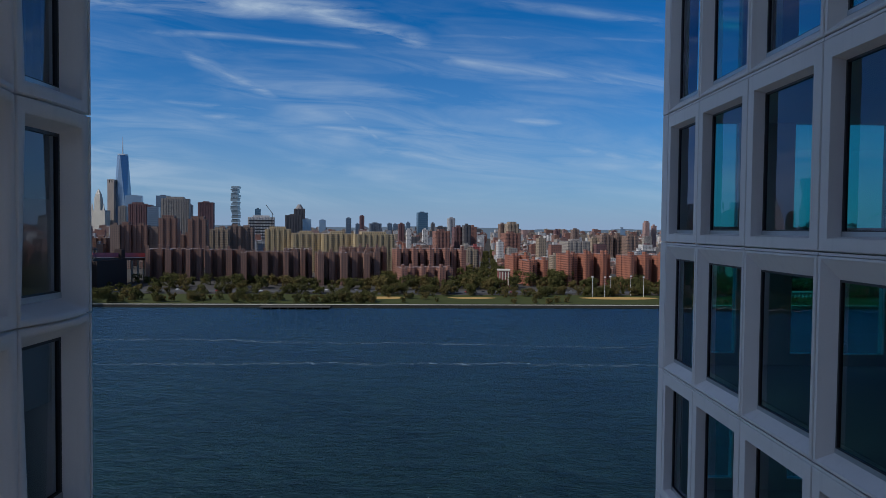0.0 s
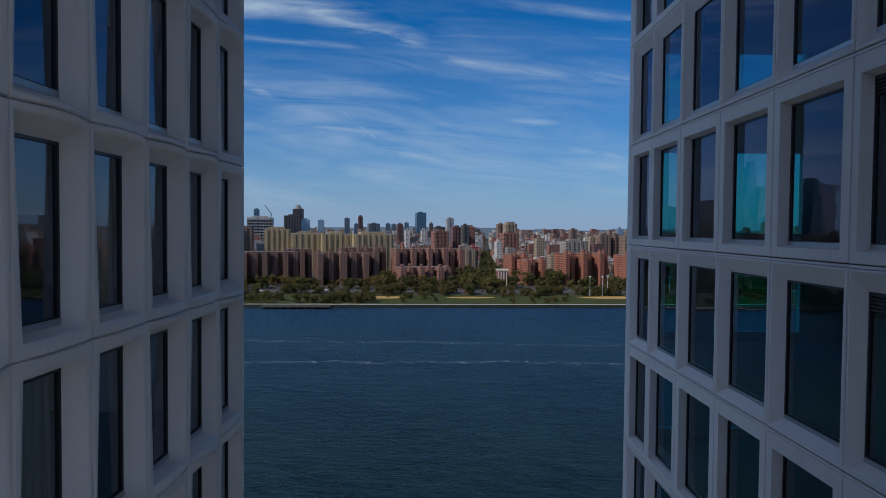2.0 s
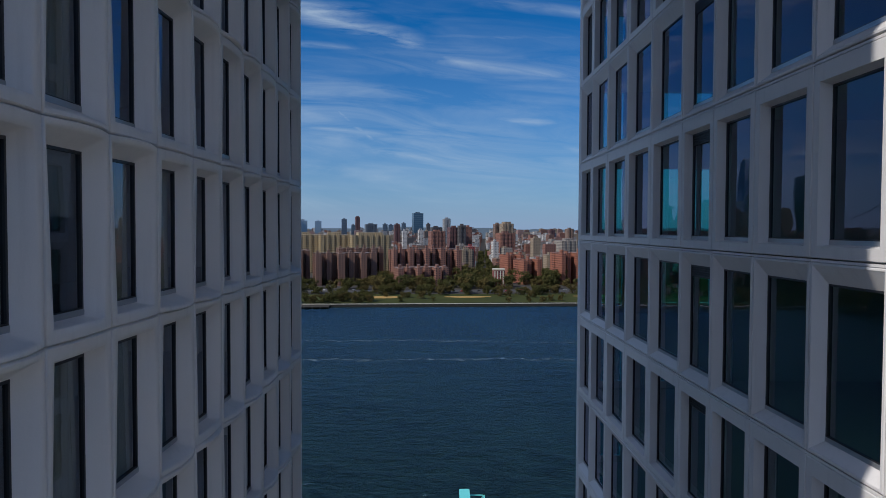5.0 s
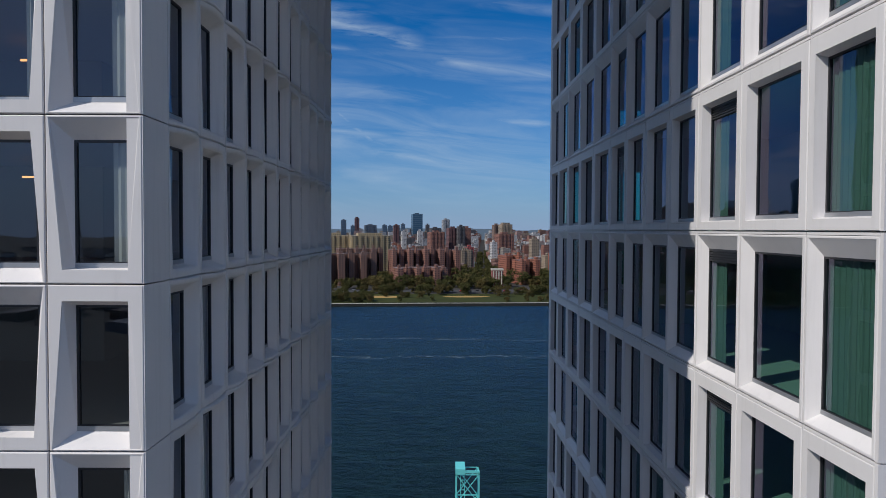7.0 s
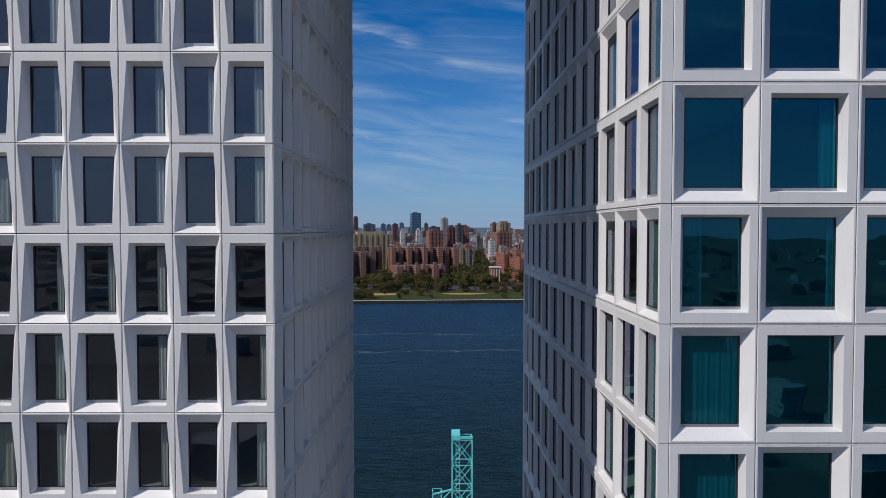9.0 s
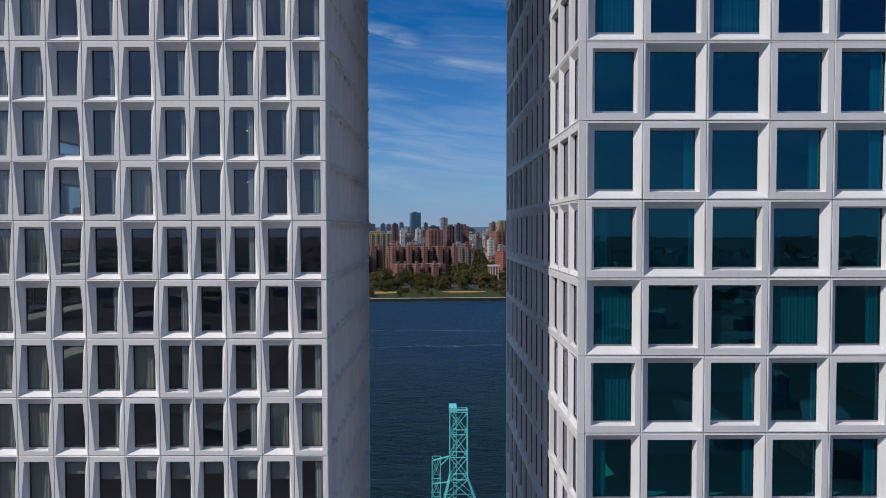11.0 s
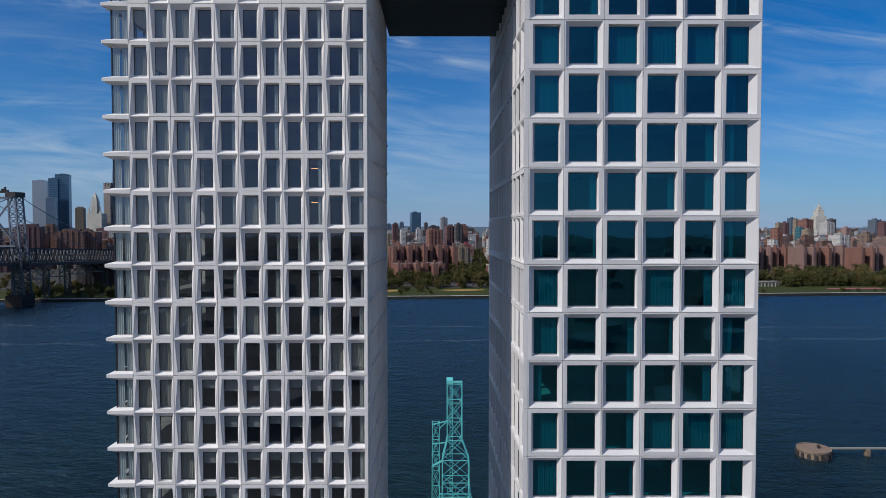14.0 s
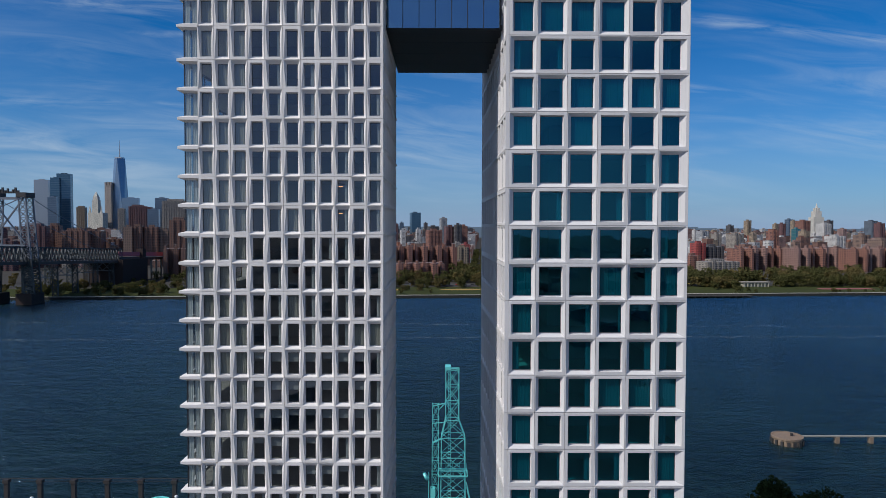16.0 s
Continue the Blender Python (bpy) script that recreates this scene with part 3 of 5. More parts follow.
def inside(tower, x0, x1, y0, y1, levels, core, rear=()):
    for z in levels:
        part("floor_slab", Shape().box(x0, x1, y0, y1, z - 0.24, z + 0.12), M["slab"], tower)
        part("floor_finish", Shape().box(x0 + 0.02, x1 - 0.02, y0 + 0.02, y1 - 0.02, z + 0.12, z + 0.15), M["carpet"], tower)
    cx0, cx1, cy0, cy1 = core
    part("core", Shape().box(cx0, cx1, cy0, cy1, levels[0], levels[-1]), M["core"], tower)
    back, x = Shape(), x0
    for a, b in rear:
        back.box(x, a, y1, y1 + 0.3, levels[0], levels[-1] + 1)
        for z, up in zip(levels, levels[1:]):
            back.box(a, b, y1, y1 + 0.3, z - 0.24, z + 0.5)
            part("rear_pane", Shape().add([(a, y1 + 0.1, z + 0.5), (b, y1 + 0.1, z + 0.5), (b, y1 + 0.1, up - 0.24), (a, y1 + 0.1, up - 0.24)], [(0, 1, 2, 3)]), M["teal_glass"], tower)
        x = b
    if rear:
        # Added wall that hides the bright rear panes from the front windows.
        part("partition", Shape().box(x0 + 0.05, cx0, 15.0, 15.15, levels[0], levels[-1]), M["core"], tower)
    part("back_wall", back.box(x, x1, y1, y1 + 0.3, levels[0], levels[-1] + 1), M["precast"], tower)
    part("roof", Shape().box(x0 - 0.3, x1 + 0.3, y0 - 0.2, y1 + 0.3, levels[-1], levels[-1] + 0.8), M["concrete"], tower)


for k in (0, 1):
    pendant_lamp(left, -11.33, 5.6, l_z(k) + 2.35)
inside(left, -26.85, -6.38, 0.44, 19.9, [l_z(k) for k in range(-23, 23)], (-22, -10.5, 7.5, 16))

# East tower: offices, storeys of 3.96 m.
R_H, R_Z, R_Y = 3.945, 73.01, -0.8
R_ROWS = range(-18, 9)
R_FRONT = (7.2, 10.06, 13.25, 16.43, 19.62, 22.81, 26.0)
R_SIDE = (-0.7, 1.54, 4.46, 7.1, 9.44, 11.86, 14.2, 16.5, 19.42, 22.3, 25.25, 28.1, 30.5)
WALL_A, WALL_B = Vector((6.84, -0.8, 0)), Vector((6.33, 31.0, 0))
# Reveals of the front, storey by storey from west to east: W wide, N narrow.
R_REVEALS = {5: "NWNWNW", 4: "WNNWWN", 3: "NWNWNW", 2: "WNWNWN", 1: "NWWNNW", 0: "WNWNWN", -1: "NWNWNW", -2: "WNNWWN", -3: "NWNWNW", -4: "WNWNWN", -5: "NWWNNW", -6: "WNNWWN", -7: "NWNWNW"}
right = thing("office_tower", "white precast office tower with deep reveals and teal glass", "tower")
rest = rests()
lean = math.degrees(math.atan2(WALL_A.x - WALL_B.x, WALL_B.y - WALL_A.y))
for k in R_ROWS:
    z = R_Z + R_H * k
    for j in range(6):
        w = R_FRONT[j + 1] - R_FRONT[j]
        kind = "wide" if R_REVEALS[(k + 7) % 13 - 7][j] == "W" else "narrow"
        bay(right, rest, pose(R_FRONT[j], R_Y, z), w, R_H, kind, "office_front", "teal_glass", -8 <= k <= 7, drape=(dice.choice((0.45, 0.45, 1.0, 1.0)) if j == 5 else dice.choice((0.35, 1.0, 1.0, 0)) if j == 0 else dice.choice((0, 0, 0.3, 1.0)) if j == 4 else dice.choice((0, 0, 0, 0.12, 0.25, 1.0))), side=1 if 0 < j < 5 else -1, trim=((0.04, 0.0) if j == 0 else (0.0, 0.15) if j == 5 else (0.0, 0.0)))
    for j in range(12):
        a, b = R_SIDE[j], R_SIDE[j + 1]
        kind = "wide" if k % 2 else "narrow"
        f = (b - WALL_A.y) / (WALL_B.y - WALL_A.y)
        p = WALL_A.lerp(WALL_B, f)
        # The curtain at j == 2 is added for a sunlit patch indoors.
        bay(right, rest, pose(p.x, b, z, rz=-90 + lean), b - a, R_H, kind, "office_side", "green_glass", -6 <= k <= 6, vent=j in (2, 6), drape=1.0 if j == 0 else 0.4 if j == 2 else dice.choice((0, 0, 0, 0, 0.2)) if j > 2 else 0, side=-1)
settle(right, rest, "teal_glass", "office_precast")
for k in R_ROWS:
    z, g = R_Z + R_H * k, JOINT / 2
    part("corner_pier", Shape().box(6.34, 7.2, 30.5 + g, 31.0, z + g, z + R_H - g), M["office_precast"], right)
    part("corner_pier", Shape().box(6.84, 7.2 - g, R_Y + 0.002, -0.7 - g, z + g, z + R_H - g), M["office_precast"], right)
    part("side_panel", Shape().box(25.62, 26.0, R_Y + 0.38, 30.9, z + g, z + R_H - g), M["office_precast"], right)
for k in range(-8, 8):
    for j in range(6):
        if dice.random() < 0.45:
            ceiling_lamp(right, (R_FRONT[j] + R_FRONT[j + 1]) / 2 + dice.uniform(-0.6, 0.6), 1.1, R_Z + R_H * (k + 1) - 0.24)
inside(right, 7.4, 25.57, R_Y + 0.46, 30.6, [R_Z + R_H * k for k in range(-18, 10)], (12.6, 21, 7, 24), ((7.5, 8.6), (10.3, 13.2)))

# The glazed link that joins the towers high above the passage.
link = thing("skybridge", "blue glazed link with dark underside between two white towers", "skybridge")
LZ0, LZ1, LY0, LY1 = 94.6, 118.0, 3.6, 24.4
part("underside", Shape().box(-5.98, 6.85, LY0 + 0.1, LY1, LZ0, LZ0 + 0.5), M["soffit"], link, "dark metal underside")
part("body", Shape().box(-5.98, 6.6, LY0 + 1.0, LY1, LZ0 + 0.5, LZ1), M["core"], link)
for i in range(7):
    xa, xb = -5.9 + i * 1.78, -5.9 + (i + 1) * 1.78
    part("pane", Shape().box(xa + 0.04, xb - 0.04, LY0, LY0 + 0.03, LZ0 + 0.12, LZ1), M["link_glass"], link)
    part("mullion", Shape().box(xb - 0.04, xb + 0.04, LY0 - 0.06, LY0 + 0.08, LZ0, LZ1), M["aluminium"], link)
seams = Shape()
for i in range(1, 4):
    seams.box(-5.95, 6.6, LY0 + i * 5.2, LY0 + i * 5.2 + 0.03, LZ0 - 0.012, LZ0 + 0.02)
part("panel_seam", seams, M["louvre"], link)

# ---- water and ground ----
water = tagged(new("water", Shape().add([(-4900, 70, 0), (4900, 70, 0), (4900, 4900, 0), (-4900, 4900, 0)], [(0, 1, 2, 3)]).mesh("water", M["water"])), "dark blue river with chop and thin foam lines", "river", kind="structure")
quay = tagged(new("ground", Shape().box(-4900, 4900, -4900, 96, -3, 3.2).mesh("ground", M["paving"])), "dark paved quay and street ground", "ground", kind="structure")
SHORE = 620.0
SLANT = Matrix.Translation((0, SHORE, 0)) @ Matrix.Rotation(radians(4.2), 4, "Z") @ Matrix.Translation((0, -SHORE, 0))
shore = tagged(new("far_ground", Shape().box(-4900, 4900, SHORE + 1.5, 4900, -3, 2.2).mesh("far_ground", M["earth"])), "city ground of the far shore", "ground", kind="structure")
shore.matrix_basis = SLANT
wall = tagged(new("seawall", Shape().box(-4900, 4900, SHORE, SHORE + 1.5, -2, 2.5).mesh("seawall", M["seawall"])), "dark stone seawall along the far shore", "seawall", kind="structure")
wall.matrix_basis = SLANT
coping = tagged(new("seawall_coping", Shape().box(-4900, 4900, SHORE - 0.2, SHORE + 1.1, 2.5, 2.95).mesh("seawall_coping", M["coping"])), "pale stone coping on the far seawall", "seawall", kind="structure")
coping.matrix_basis = SLANT


# ---- far shore: park, roads, fields ----
def slab(name, x0, x1, y0, y1, z, mat, label, category):
    ob = tagged(new(name, Shape().box(x0, x1, y0, y1, z - 0.3, z).mesh(name, M[mat])), label, category, kind="structure")
    ob.matrix_basis = SLANT
    return ob


slab("promenade", -1500, 1800, 622.6, 629, 2.45, "promenade", "pale paved promenade behind the seawall", "pavement")
slab("lawn", -330, 430, 629, 716, 2.42, "grass", "green park lawn beside the promenade", "lawn")
slab("lawn_east", 430, 1500, 629, 716, 2.42, "grass", "green park lawn beside the promenade", "lawn")
slab("lawn_west", -1200, -330, 629, 716, 2.42, "grass", "green park lawn below the bridge", "lawn")
slab("highway", -1500, 1800, 736, 762, 2.5, "asphalt", "grey riverside highway behind the park", "road")
for fx, fy, rx, ry in ((-59, 684, 22, 11), (30, 684, 24, 8), (184, 686, 40, 12)):
    ring = [(fx + rx * math.cos(a) * (1 + 0.12 * math.sin(3 * a)), fy + ry * math.sin(a)) for a in [i * math.tau / 28 for i in range(28)]]
    field = tagged(new("ballfield", Shape().prism(ring, 2.3, 2.5).mesh("ballfield", M["sand"])), "sandy ochre baseball infield on the park lawn", "ballfield", kind="structure")
    field.matrix_basis = SLANT
slab("running_track", 448, 512, 664, 677, 2.5, "red_steel", "faded red sports court beside the lawn", "court")
pier = thing("pier", "low dark timber pier along the far seawall", "pier", m=SLANT)
part("deck", Shape().box(-168, -106, 608, 620.9, 1.2, 1.9), M["promenade"], pier)
for i in range(9):
    part("pile", Shape().box(-166 + i * 7.4, -165 + i * 7.4, 608.6, 609.6, -2, 1.2), M["dark_steel"], pier)
east_pier = thing("pier", "low grey concrete pier along the far seawall", "pier", m=SLANT)
part("deck", Shape().box(250, 330, 604, 620.9, 1.2, 1.9), M["promenade"], east_pier)
for i in range(11):
    part("pile", Shape().box(252 + i * 7.4, 253 + i * 7.4, 604.6, 605.6, -2, 1.2), M["dark_steel"], east_pier)

for px_, py_ in ((159, 700), (172, 699), (180, 706), (215, 702), (246, 700), (206, 716)):
    mast = thing("floodlight_mast", "tall pale floodlight mast beside the ballfield", "floodlight", "ballfield floodlights", m=SLANT @ pose(px_, py_, 2.4))
    part("pole", Shape().prism([(0.24 * math.cos(a), 0.24 * math.sin(a)) for a in [i * math.tau / 8 for i in range(8)]], 0, 21, 0.5), M["white_metal"], mast)
    part("lamp_head", Shape().box(-1.1, 1.1, -0.3, 0.3, 20.6, 21.6), M["white_metal"], mast)

# ---- trees ----
shake = random.Random(3)


def crown_shape(seed, r, h, clumps, leaf):
    """A crown of many small leaf clumps over a few limbs, with gaps and an uneven outline."""
    rnd, s = random.Random(seed), Shape()
    lobes = [(Vector((rnd.uniform(-0.8, 0.8) * r, rnd.uniform(-0.8, 0.8) * r, h * rnd.uniform(0.20, 0.88))), r * rnd.uniform(0.22, 0.46)) for _ in range(17)]
    for _ in range(clumps):
        c, rad = rnd.choice(lobes)
        d = Vector((rnd.gauss(0, 1), rnd.gauss(0, 1), rnd.gauss(0, 0.8))).normalized() * rad * rnd.uniform(0.55, 1.08)
        p, q = c + d, leaf * rnd.uniform(0.6, 1.3)
        t = Euler((rnd.uniform(-1.2, 1.2), rnd.uniform(-1.2, 1.2), rnd.uniform(0, 6.3))).to_matrix().to_4x4()
        m = Matrix.Translation(p) @ t
        s.add([(-q, -q * 0.6, 0), (q * 0.9, -q * 0.7, q * 0.25), (q, q * 0.7, 0), (-q * 0.8, q * 0.8, -q * 0.25), (0, 0, q * 0.55)], [(0, 1, 4), (1, 2, 4), (2, 3, 4), (3, 0, 4)], m)
    return s


def trunk_shape(seed, r, h):
    rnd, s = random.Random(seed), Shape()
    ring = [(math.cos(a), math.sin(a)) for a in [i * math.tau / 7 for i in range(7)]]
    t = 0.035 * h
    s.prism([(x * t, y * t) for x, y in ring], 0, h * 0.55, 0.6)
    for i in range(5):
        a = i * 1.3 + rnd.random()
        s.bar((0, 0, h * (0.3 + 0.05 * i)), (math.cos(a) * r * 0.6, math.sin(a) * r * 0.6, h * rnd.uniform(0.6, 0.8)), t * 0.6)
    return s


KINDS = []
for i, (r, h) in enumerate(((6.5, 13), (5.5, 11), (7.5, 15), (4.5, 12))):
    for mat in ("leaf", "leaf_dry"):
        KINDS.append((crown_shape(20 + i, r, h, 900, 0.55).mesh("crown", M[mat]), trunk_shape(30 + i, r, h).mesh("trunk", M["bark"]), mat, crown_shape(20 + i, r, h, 330, 0.85)))


FAR_WOOD = {"leaf": Shape(), "leaf_dry": Shape()}
trees_made = [0]


def tree(x, y, z, scale, kind, group="trees of the far shore"):
    crown, trunk, mat, sparse = KINDS[kind]
    z = 2.42 if y < 716 else 2.2
    if y < 800:
        x, y, z = SLANT @ Vector((x, y, z))
    trees_made[0] += 1
    if trees_made[0] > 290:
        m = pose(x, y, z, rz=shake.uniform(0, 360)) @ Matrix.Scale(scale, 4)
        FAR_WOOD[mat].add(sparse.v, sparse.f, m)
        return
    t = thing("tree", "leafy green park tree" if mat == "leaf" else "park tree with yellowing olive leaves", "tree", group, m=pose(x, y, z, rz=shake.uniform(0, 360)) @ Matrix.Scale(scale, 4))
    part("trunk", trunk, None, t)
    part("crown", crown, None, t)


def stand(n, x0, x1, y0, y1, lo, hi, dry=0.4):
    for _ in range(n):
        x, y = shake.uniform(x0, x1), shake.uniform(y0, y1)
        if abs(x - 0.062 * y) < 4.5 or (abs(x - 30) < 34 and y < 700) or (abs(x - 184) < 46 and y < 702) or (abs(x - 388) < 27 and y < 717):
            continue
        tree(x, y, 2.3, shake.uniform(lo, hi), shake.randrange(4) * 2 + (shake.random() < dry))


stand(70, -340, -60, 633, 668, 0.4, 0.85)
stand(30, -60, 300, 702, 716, 0.6, 0.95)
stand(34, -60, 300, 632, 646, 0.28, 0.5)
stand(40, -60, 300, 664, 700, 0.3, 0.6)
stand(10, 54, 82, 778, 797, 0.8, 1.1, 0.3)
stand(46, -340, 60, 717, 735, 0.5, 0.9)
stand(36, 60, 300, 717, 735, 0.5, 0.9)
stand(60, 330, 780, 700, 716, 0.9, 1.3, 0.25)
stand(22, -640, -345, 634, 716, 0.45, 0.8)
stand(90, 330, 800, 717, 760, 1.0, 1.45, 0.25)
stand(70, -340, 300, 766, 806, 0.8, 1.2)
stand(80, 330, 800, 765, 880, 1.0, 1.4, 0.25)
stand(10, 330, 780, 634, 645, 0.4, 0.6)
stand(34, 318, 368, 668, 716, 0.55, 0.95, 0.2)
stand(40, 414, 760, 692, 716, 0.5, 0.95, 0.2)
stand(16, 330, 620, 629, 633, 0.18, 0.3, 0.2)
stand(50, -720, -345, 717, 830, 0.5, 0.8)
stand(150, -760, -300, 632, 716, 0.4, 0.75, 0.2)
stand(30, -300, 20, 812, 828, 0.6, 0.9)
stand(60, 20, 140, 806, 1000, 0.9, 1.35, 0.2)
stand(20, -82, -60, 820, 900, 0.9, 1.2, 0.2)
stand(20, 128, 150, 820, 980, 0.9, 1.35, 0.2)
stand(24, 290, 330, 700, 900, 0.9, 1.3, 0.2)
for i in range(26):
    y = 1000 + i * 34
    for side in (-8, 8):
        tree(0.062 * y + side, y, 2.2, shake.uniform(0.8, 1.1), shake.randrange(4) * 2)

for mat, label in (("leaf", "green trees of the streets and gardens beyond the park"), ("leaf_dry", "olive trees of the gardens beyond the park")):
    tagged(new("far_trees", FAR_WOOD[mat].mesh("far_trees", M[mat])), label, "trees", kind="stuff")

# ---- cars on the far highway ----
PAINTS = [plain("car_paint_" + n, c, 0.35, 0.2) for n, c in (("white", (0.7, 0.7, 0.7)), ("black", (0.03, 0.03, 0.035)), ("grey", (0.25, 0.26, 0.27)), ("yellow", (0.6, 0.4, 0.05)), ("red", (0.35, 0.04, 0.04)))]


def car(x, y, z, paint, label):
    c = thing("car", label, "car", "cars on the far highway", m=SLANT @ pose(x, y, z))
    body = Shape().box(-2.2, 2.2, -0.9, 0.9, 0.35, 0.95)
    body.loft([[(-1.5, -0.8, 0.95), (1.2, -0.8, 0.95), (1.2, 0.8, 0.95), (-1.5, 0.8, 0.95)], [(-1.0, -0.7, 1.5), (0.6, -0.7, 1.5), (0.6, 0.7, 1.5), (-1.0, 0.7, 1.5)]])
    body.box(-1.0, 0.6, -0.7, 0.7, 1.48, 1.52)
    part("body", body, PAINTS[paint], c)
    for wx in (-1.35, 1.35):
        for wy in (-0.85, 0.85):
            wheel = Shape().prism([(0.33 * math.cos(a), 0.33 * math.sin(a)) for a in [i * math.tau / 10 for i in range(10)]], -0.12, 0.12)
            part("wheel", wheel, M["dark_steel"], c, m=pose(wx, wy, 0.33, 90))


for i in range(44):
    n = shake.randrange(5)
    car(-360 + i * 17 + shake.uniform(-6, 6), shake.choice((740, 744.5, 753, 757.5)), 2.5, n, ("white", "black", "grey", "yellow", "red")[n] + " car driving lane of the riverside highway")

# ---- far buildings ----
TONES = {"brick": (0.31, 0.135, 0.095), "red": (0.42, 0.07, 0.06), "umber": (0.24, 0.12, 0.085), "brown": (0.26, 0.17, 0.13), "tan": (0.38, 0.29, 0.20), "straw": (0.50, 0.38, 0.21),
         "stone": (0.36, 0.32, 0.28), "white": (0.66, 0.64, 0.62), "silver": (0.40, 0.41, 0.43), "dark": (0.10, 0.095, 0.10), "maroon": (0.17, 0.075, 0.075), "slate": (0.13, 0.17, 0.22),
         "blue": (0.07, 0.14, 0.20), "pale_blue": (0.28, 0.38, 0.48), "pink": (0.40, 0.25, 0.22), "rose": (0.33, 0.19, 0.16), "teal": (0.08, 0.25, 0.28), "orange_brick": (0.36, 0.12, 0.065)}
WORDS = {"curtain_wall": "glass", "facade": "masonry"}


def block(x, y, w, d, h, tone, mat, crown=0, group="far city buildings", spin=14.0, bands=0):
    b = thing("office_block" if mat == "curtain_wall" else "apartment_block", tone.replace("_", " ") + " " + WORDS[mat] + " building in the city beyond the river", "building", group, m=pose(x, y, 2.2, rz=spin))
    parts = [part("wall", Shape().box(-w / 2, w / 2, 0, d, 0, h - 2.2), M[mat], b)]
    n = int(w / 8)
    if mat == "facade" and n > 1:
        # Proud bays, so that the front is stepped.
        for i in range(n):
            cx = -w / 2 + w * (i + 0.5) / n
            parts.append(part("bay", Shape().box(cx - w / n * 0.27, cx + w / n * 0.27, -1.6, 0.0, 0, h - 2.2 + (i % 2) * 0.8), M[mat], b))
    if bands:
        for i in range(bands):
            parts.append(part("window_band", Shape().box(-w * 0.47, w * 0.47, -1.9, 0.0, (h - 8) * (i + 0.25) / bands, (h - 8) * (i + 0.75) / bands), M["louvre"], b))
    top = Shape().box(-w * 0.22, w * 0.18, d * 0.3, d * 0.7, h - 2.2, h + 1.6)
    if crown == 1:
        top.box(-w * 0.32, w * 0.3, d * 0.1, d * 0.9, h - 2.2, h - 0.2 + h * 0.03)
    if crown == 2:
        top.prism([(w * 0.4 * math.cos(a), d / 2 + w * 0.4 * math.sin(a)) for a in [i * math.tau / 10 for i in range(10)]], h - 2.2, h + 12, 0.35, (0, d / 2))
    parts.append(part("roof_house", top, M["facade"], b))
    for p in parts:
        p.color = (*TONES[tone], 1)
    return b


def housing(x0, x1, y, h, wings, tone, low=0):
    """A brick housing block: a spine with wings that come forward, and tank houses on the roof."""
    w = x1 - x0
    b = thing("housing_block", "brown brick public housing block with projecting wings beside the park", "building", "housing blocks by the river", m=pose((x0 + x1) / 2, y, 2.2, rz=15))
    rnd = random.Random(int(x0) + wings)
    ps = [part("spine", Shape().box(-w / 2 + 2, w / 2 - 2, 15, 29, 0, h - 2.6), M["facade"], b)]
    n = int(wings * 1.6)
    step = w / n
    for i in range(n):
        cx = -w / 2 + step * (i + 0.5)
        hw = step * rnd.uniform(0.22, 0.30)
        front = (-6, 5)[i % 2] + rnd.uniform(-2, 2)
        top = h - 2.6 + rnd.choice((-0.4, 0.2, 0.8))
        ps.append(part("wing", Shape().box(cx - hw, cx + hw, front, 15.4, 0, top), M["facade"], b))
        ps.append(part("tank_house", Shape().box(cx - hw * 0.7, cx + hw * 0.3, front + 3, front + 9, top, top + rnd.uniform(2.0, 5.5)), M["facade"], b))
    coping = Shape().box(-w / 2 + 1.8, w / 2 - 1.8, 14.8, 29.2, h - 2.7, h - 2.3)
    ps.append(part("coping", coping, M["facade"], b))
    for p in ps:
        p.color = (*TONES[tone], 1)


housing(-383, -312, 850, 43, 4, "umber")
housing(-321, -269, 885, 42, 3, "umber")
housing(-257, -182, 830, 42, 4, "umber")
housing(-222, -180, 905, 43, 3, "umber")
housing(-163, -79, 826, 42, 4, "umber")
housing(-146, -78, 905, 46, 4, "umber")
housing(-73, 27, 905, 45, 6, "brick")
housing(-60, 11, 815, 25, 4, "brick")
housing(82, 108, 885, 39, 2, "orange_brick")
housing(97, 127, 850, 34, 2, "orange_brick")
housing(144, 213, 850, 43, 4, "orange_brick")
housing(218, 300, 840, 42, 5, "orange_brick")
for i in range(10):
    housing(482 + i * 31, 510 + i * 31, 1010 + (i % 3) * 14, 40 + (i % 2), 2, "rose" if i % 2 else "brick")
block(-2013, 3300, 66, 40, 309, "silver", "curtain_wall", 0)
block(-1771, 3000, 39, 39, 298, "blue", "curtain_wall", 0)
block(-1742, 3020, 58, 40, 318, "blue", "curtain_wall", 0)
block(-1727, 2900, 36, 36, 205, "slate", "curtain_wall", 0)
block(-1816, 3300, 40, 40, 171, "tan", "facade", 1)
block(-1796, 3800, 89, 40, 241, "pale_blue", "curtain_wall", 0)
block(-1213, 2600, 64, 40, 155, "maroon", "facade", 1)
block(-1468, 3000, 31, 31, 157, "stone", "facade", 0)
block(-1199, 2800, 52, 40, 197, "slate", "curtain_wall", 0)
block(-941, 2300, 90, 40, 165, "stone", "facade", 1)
block(-966, 2500, 17, 17, 150, "slate", "curtain_wall", 0)
block(-799, 2200, 49, 40, 150, "maroon", "facade", 0)
block(-1167, 2550, 61, 40, 151, "maroon", "facade", 0)
block(-1107, 2500, 40, 40, 141, "slate", "curtain_wall", 0)
block(-531, 1900, 74, 40, 99, "white", "facade", 1, bands=11)
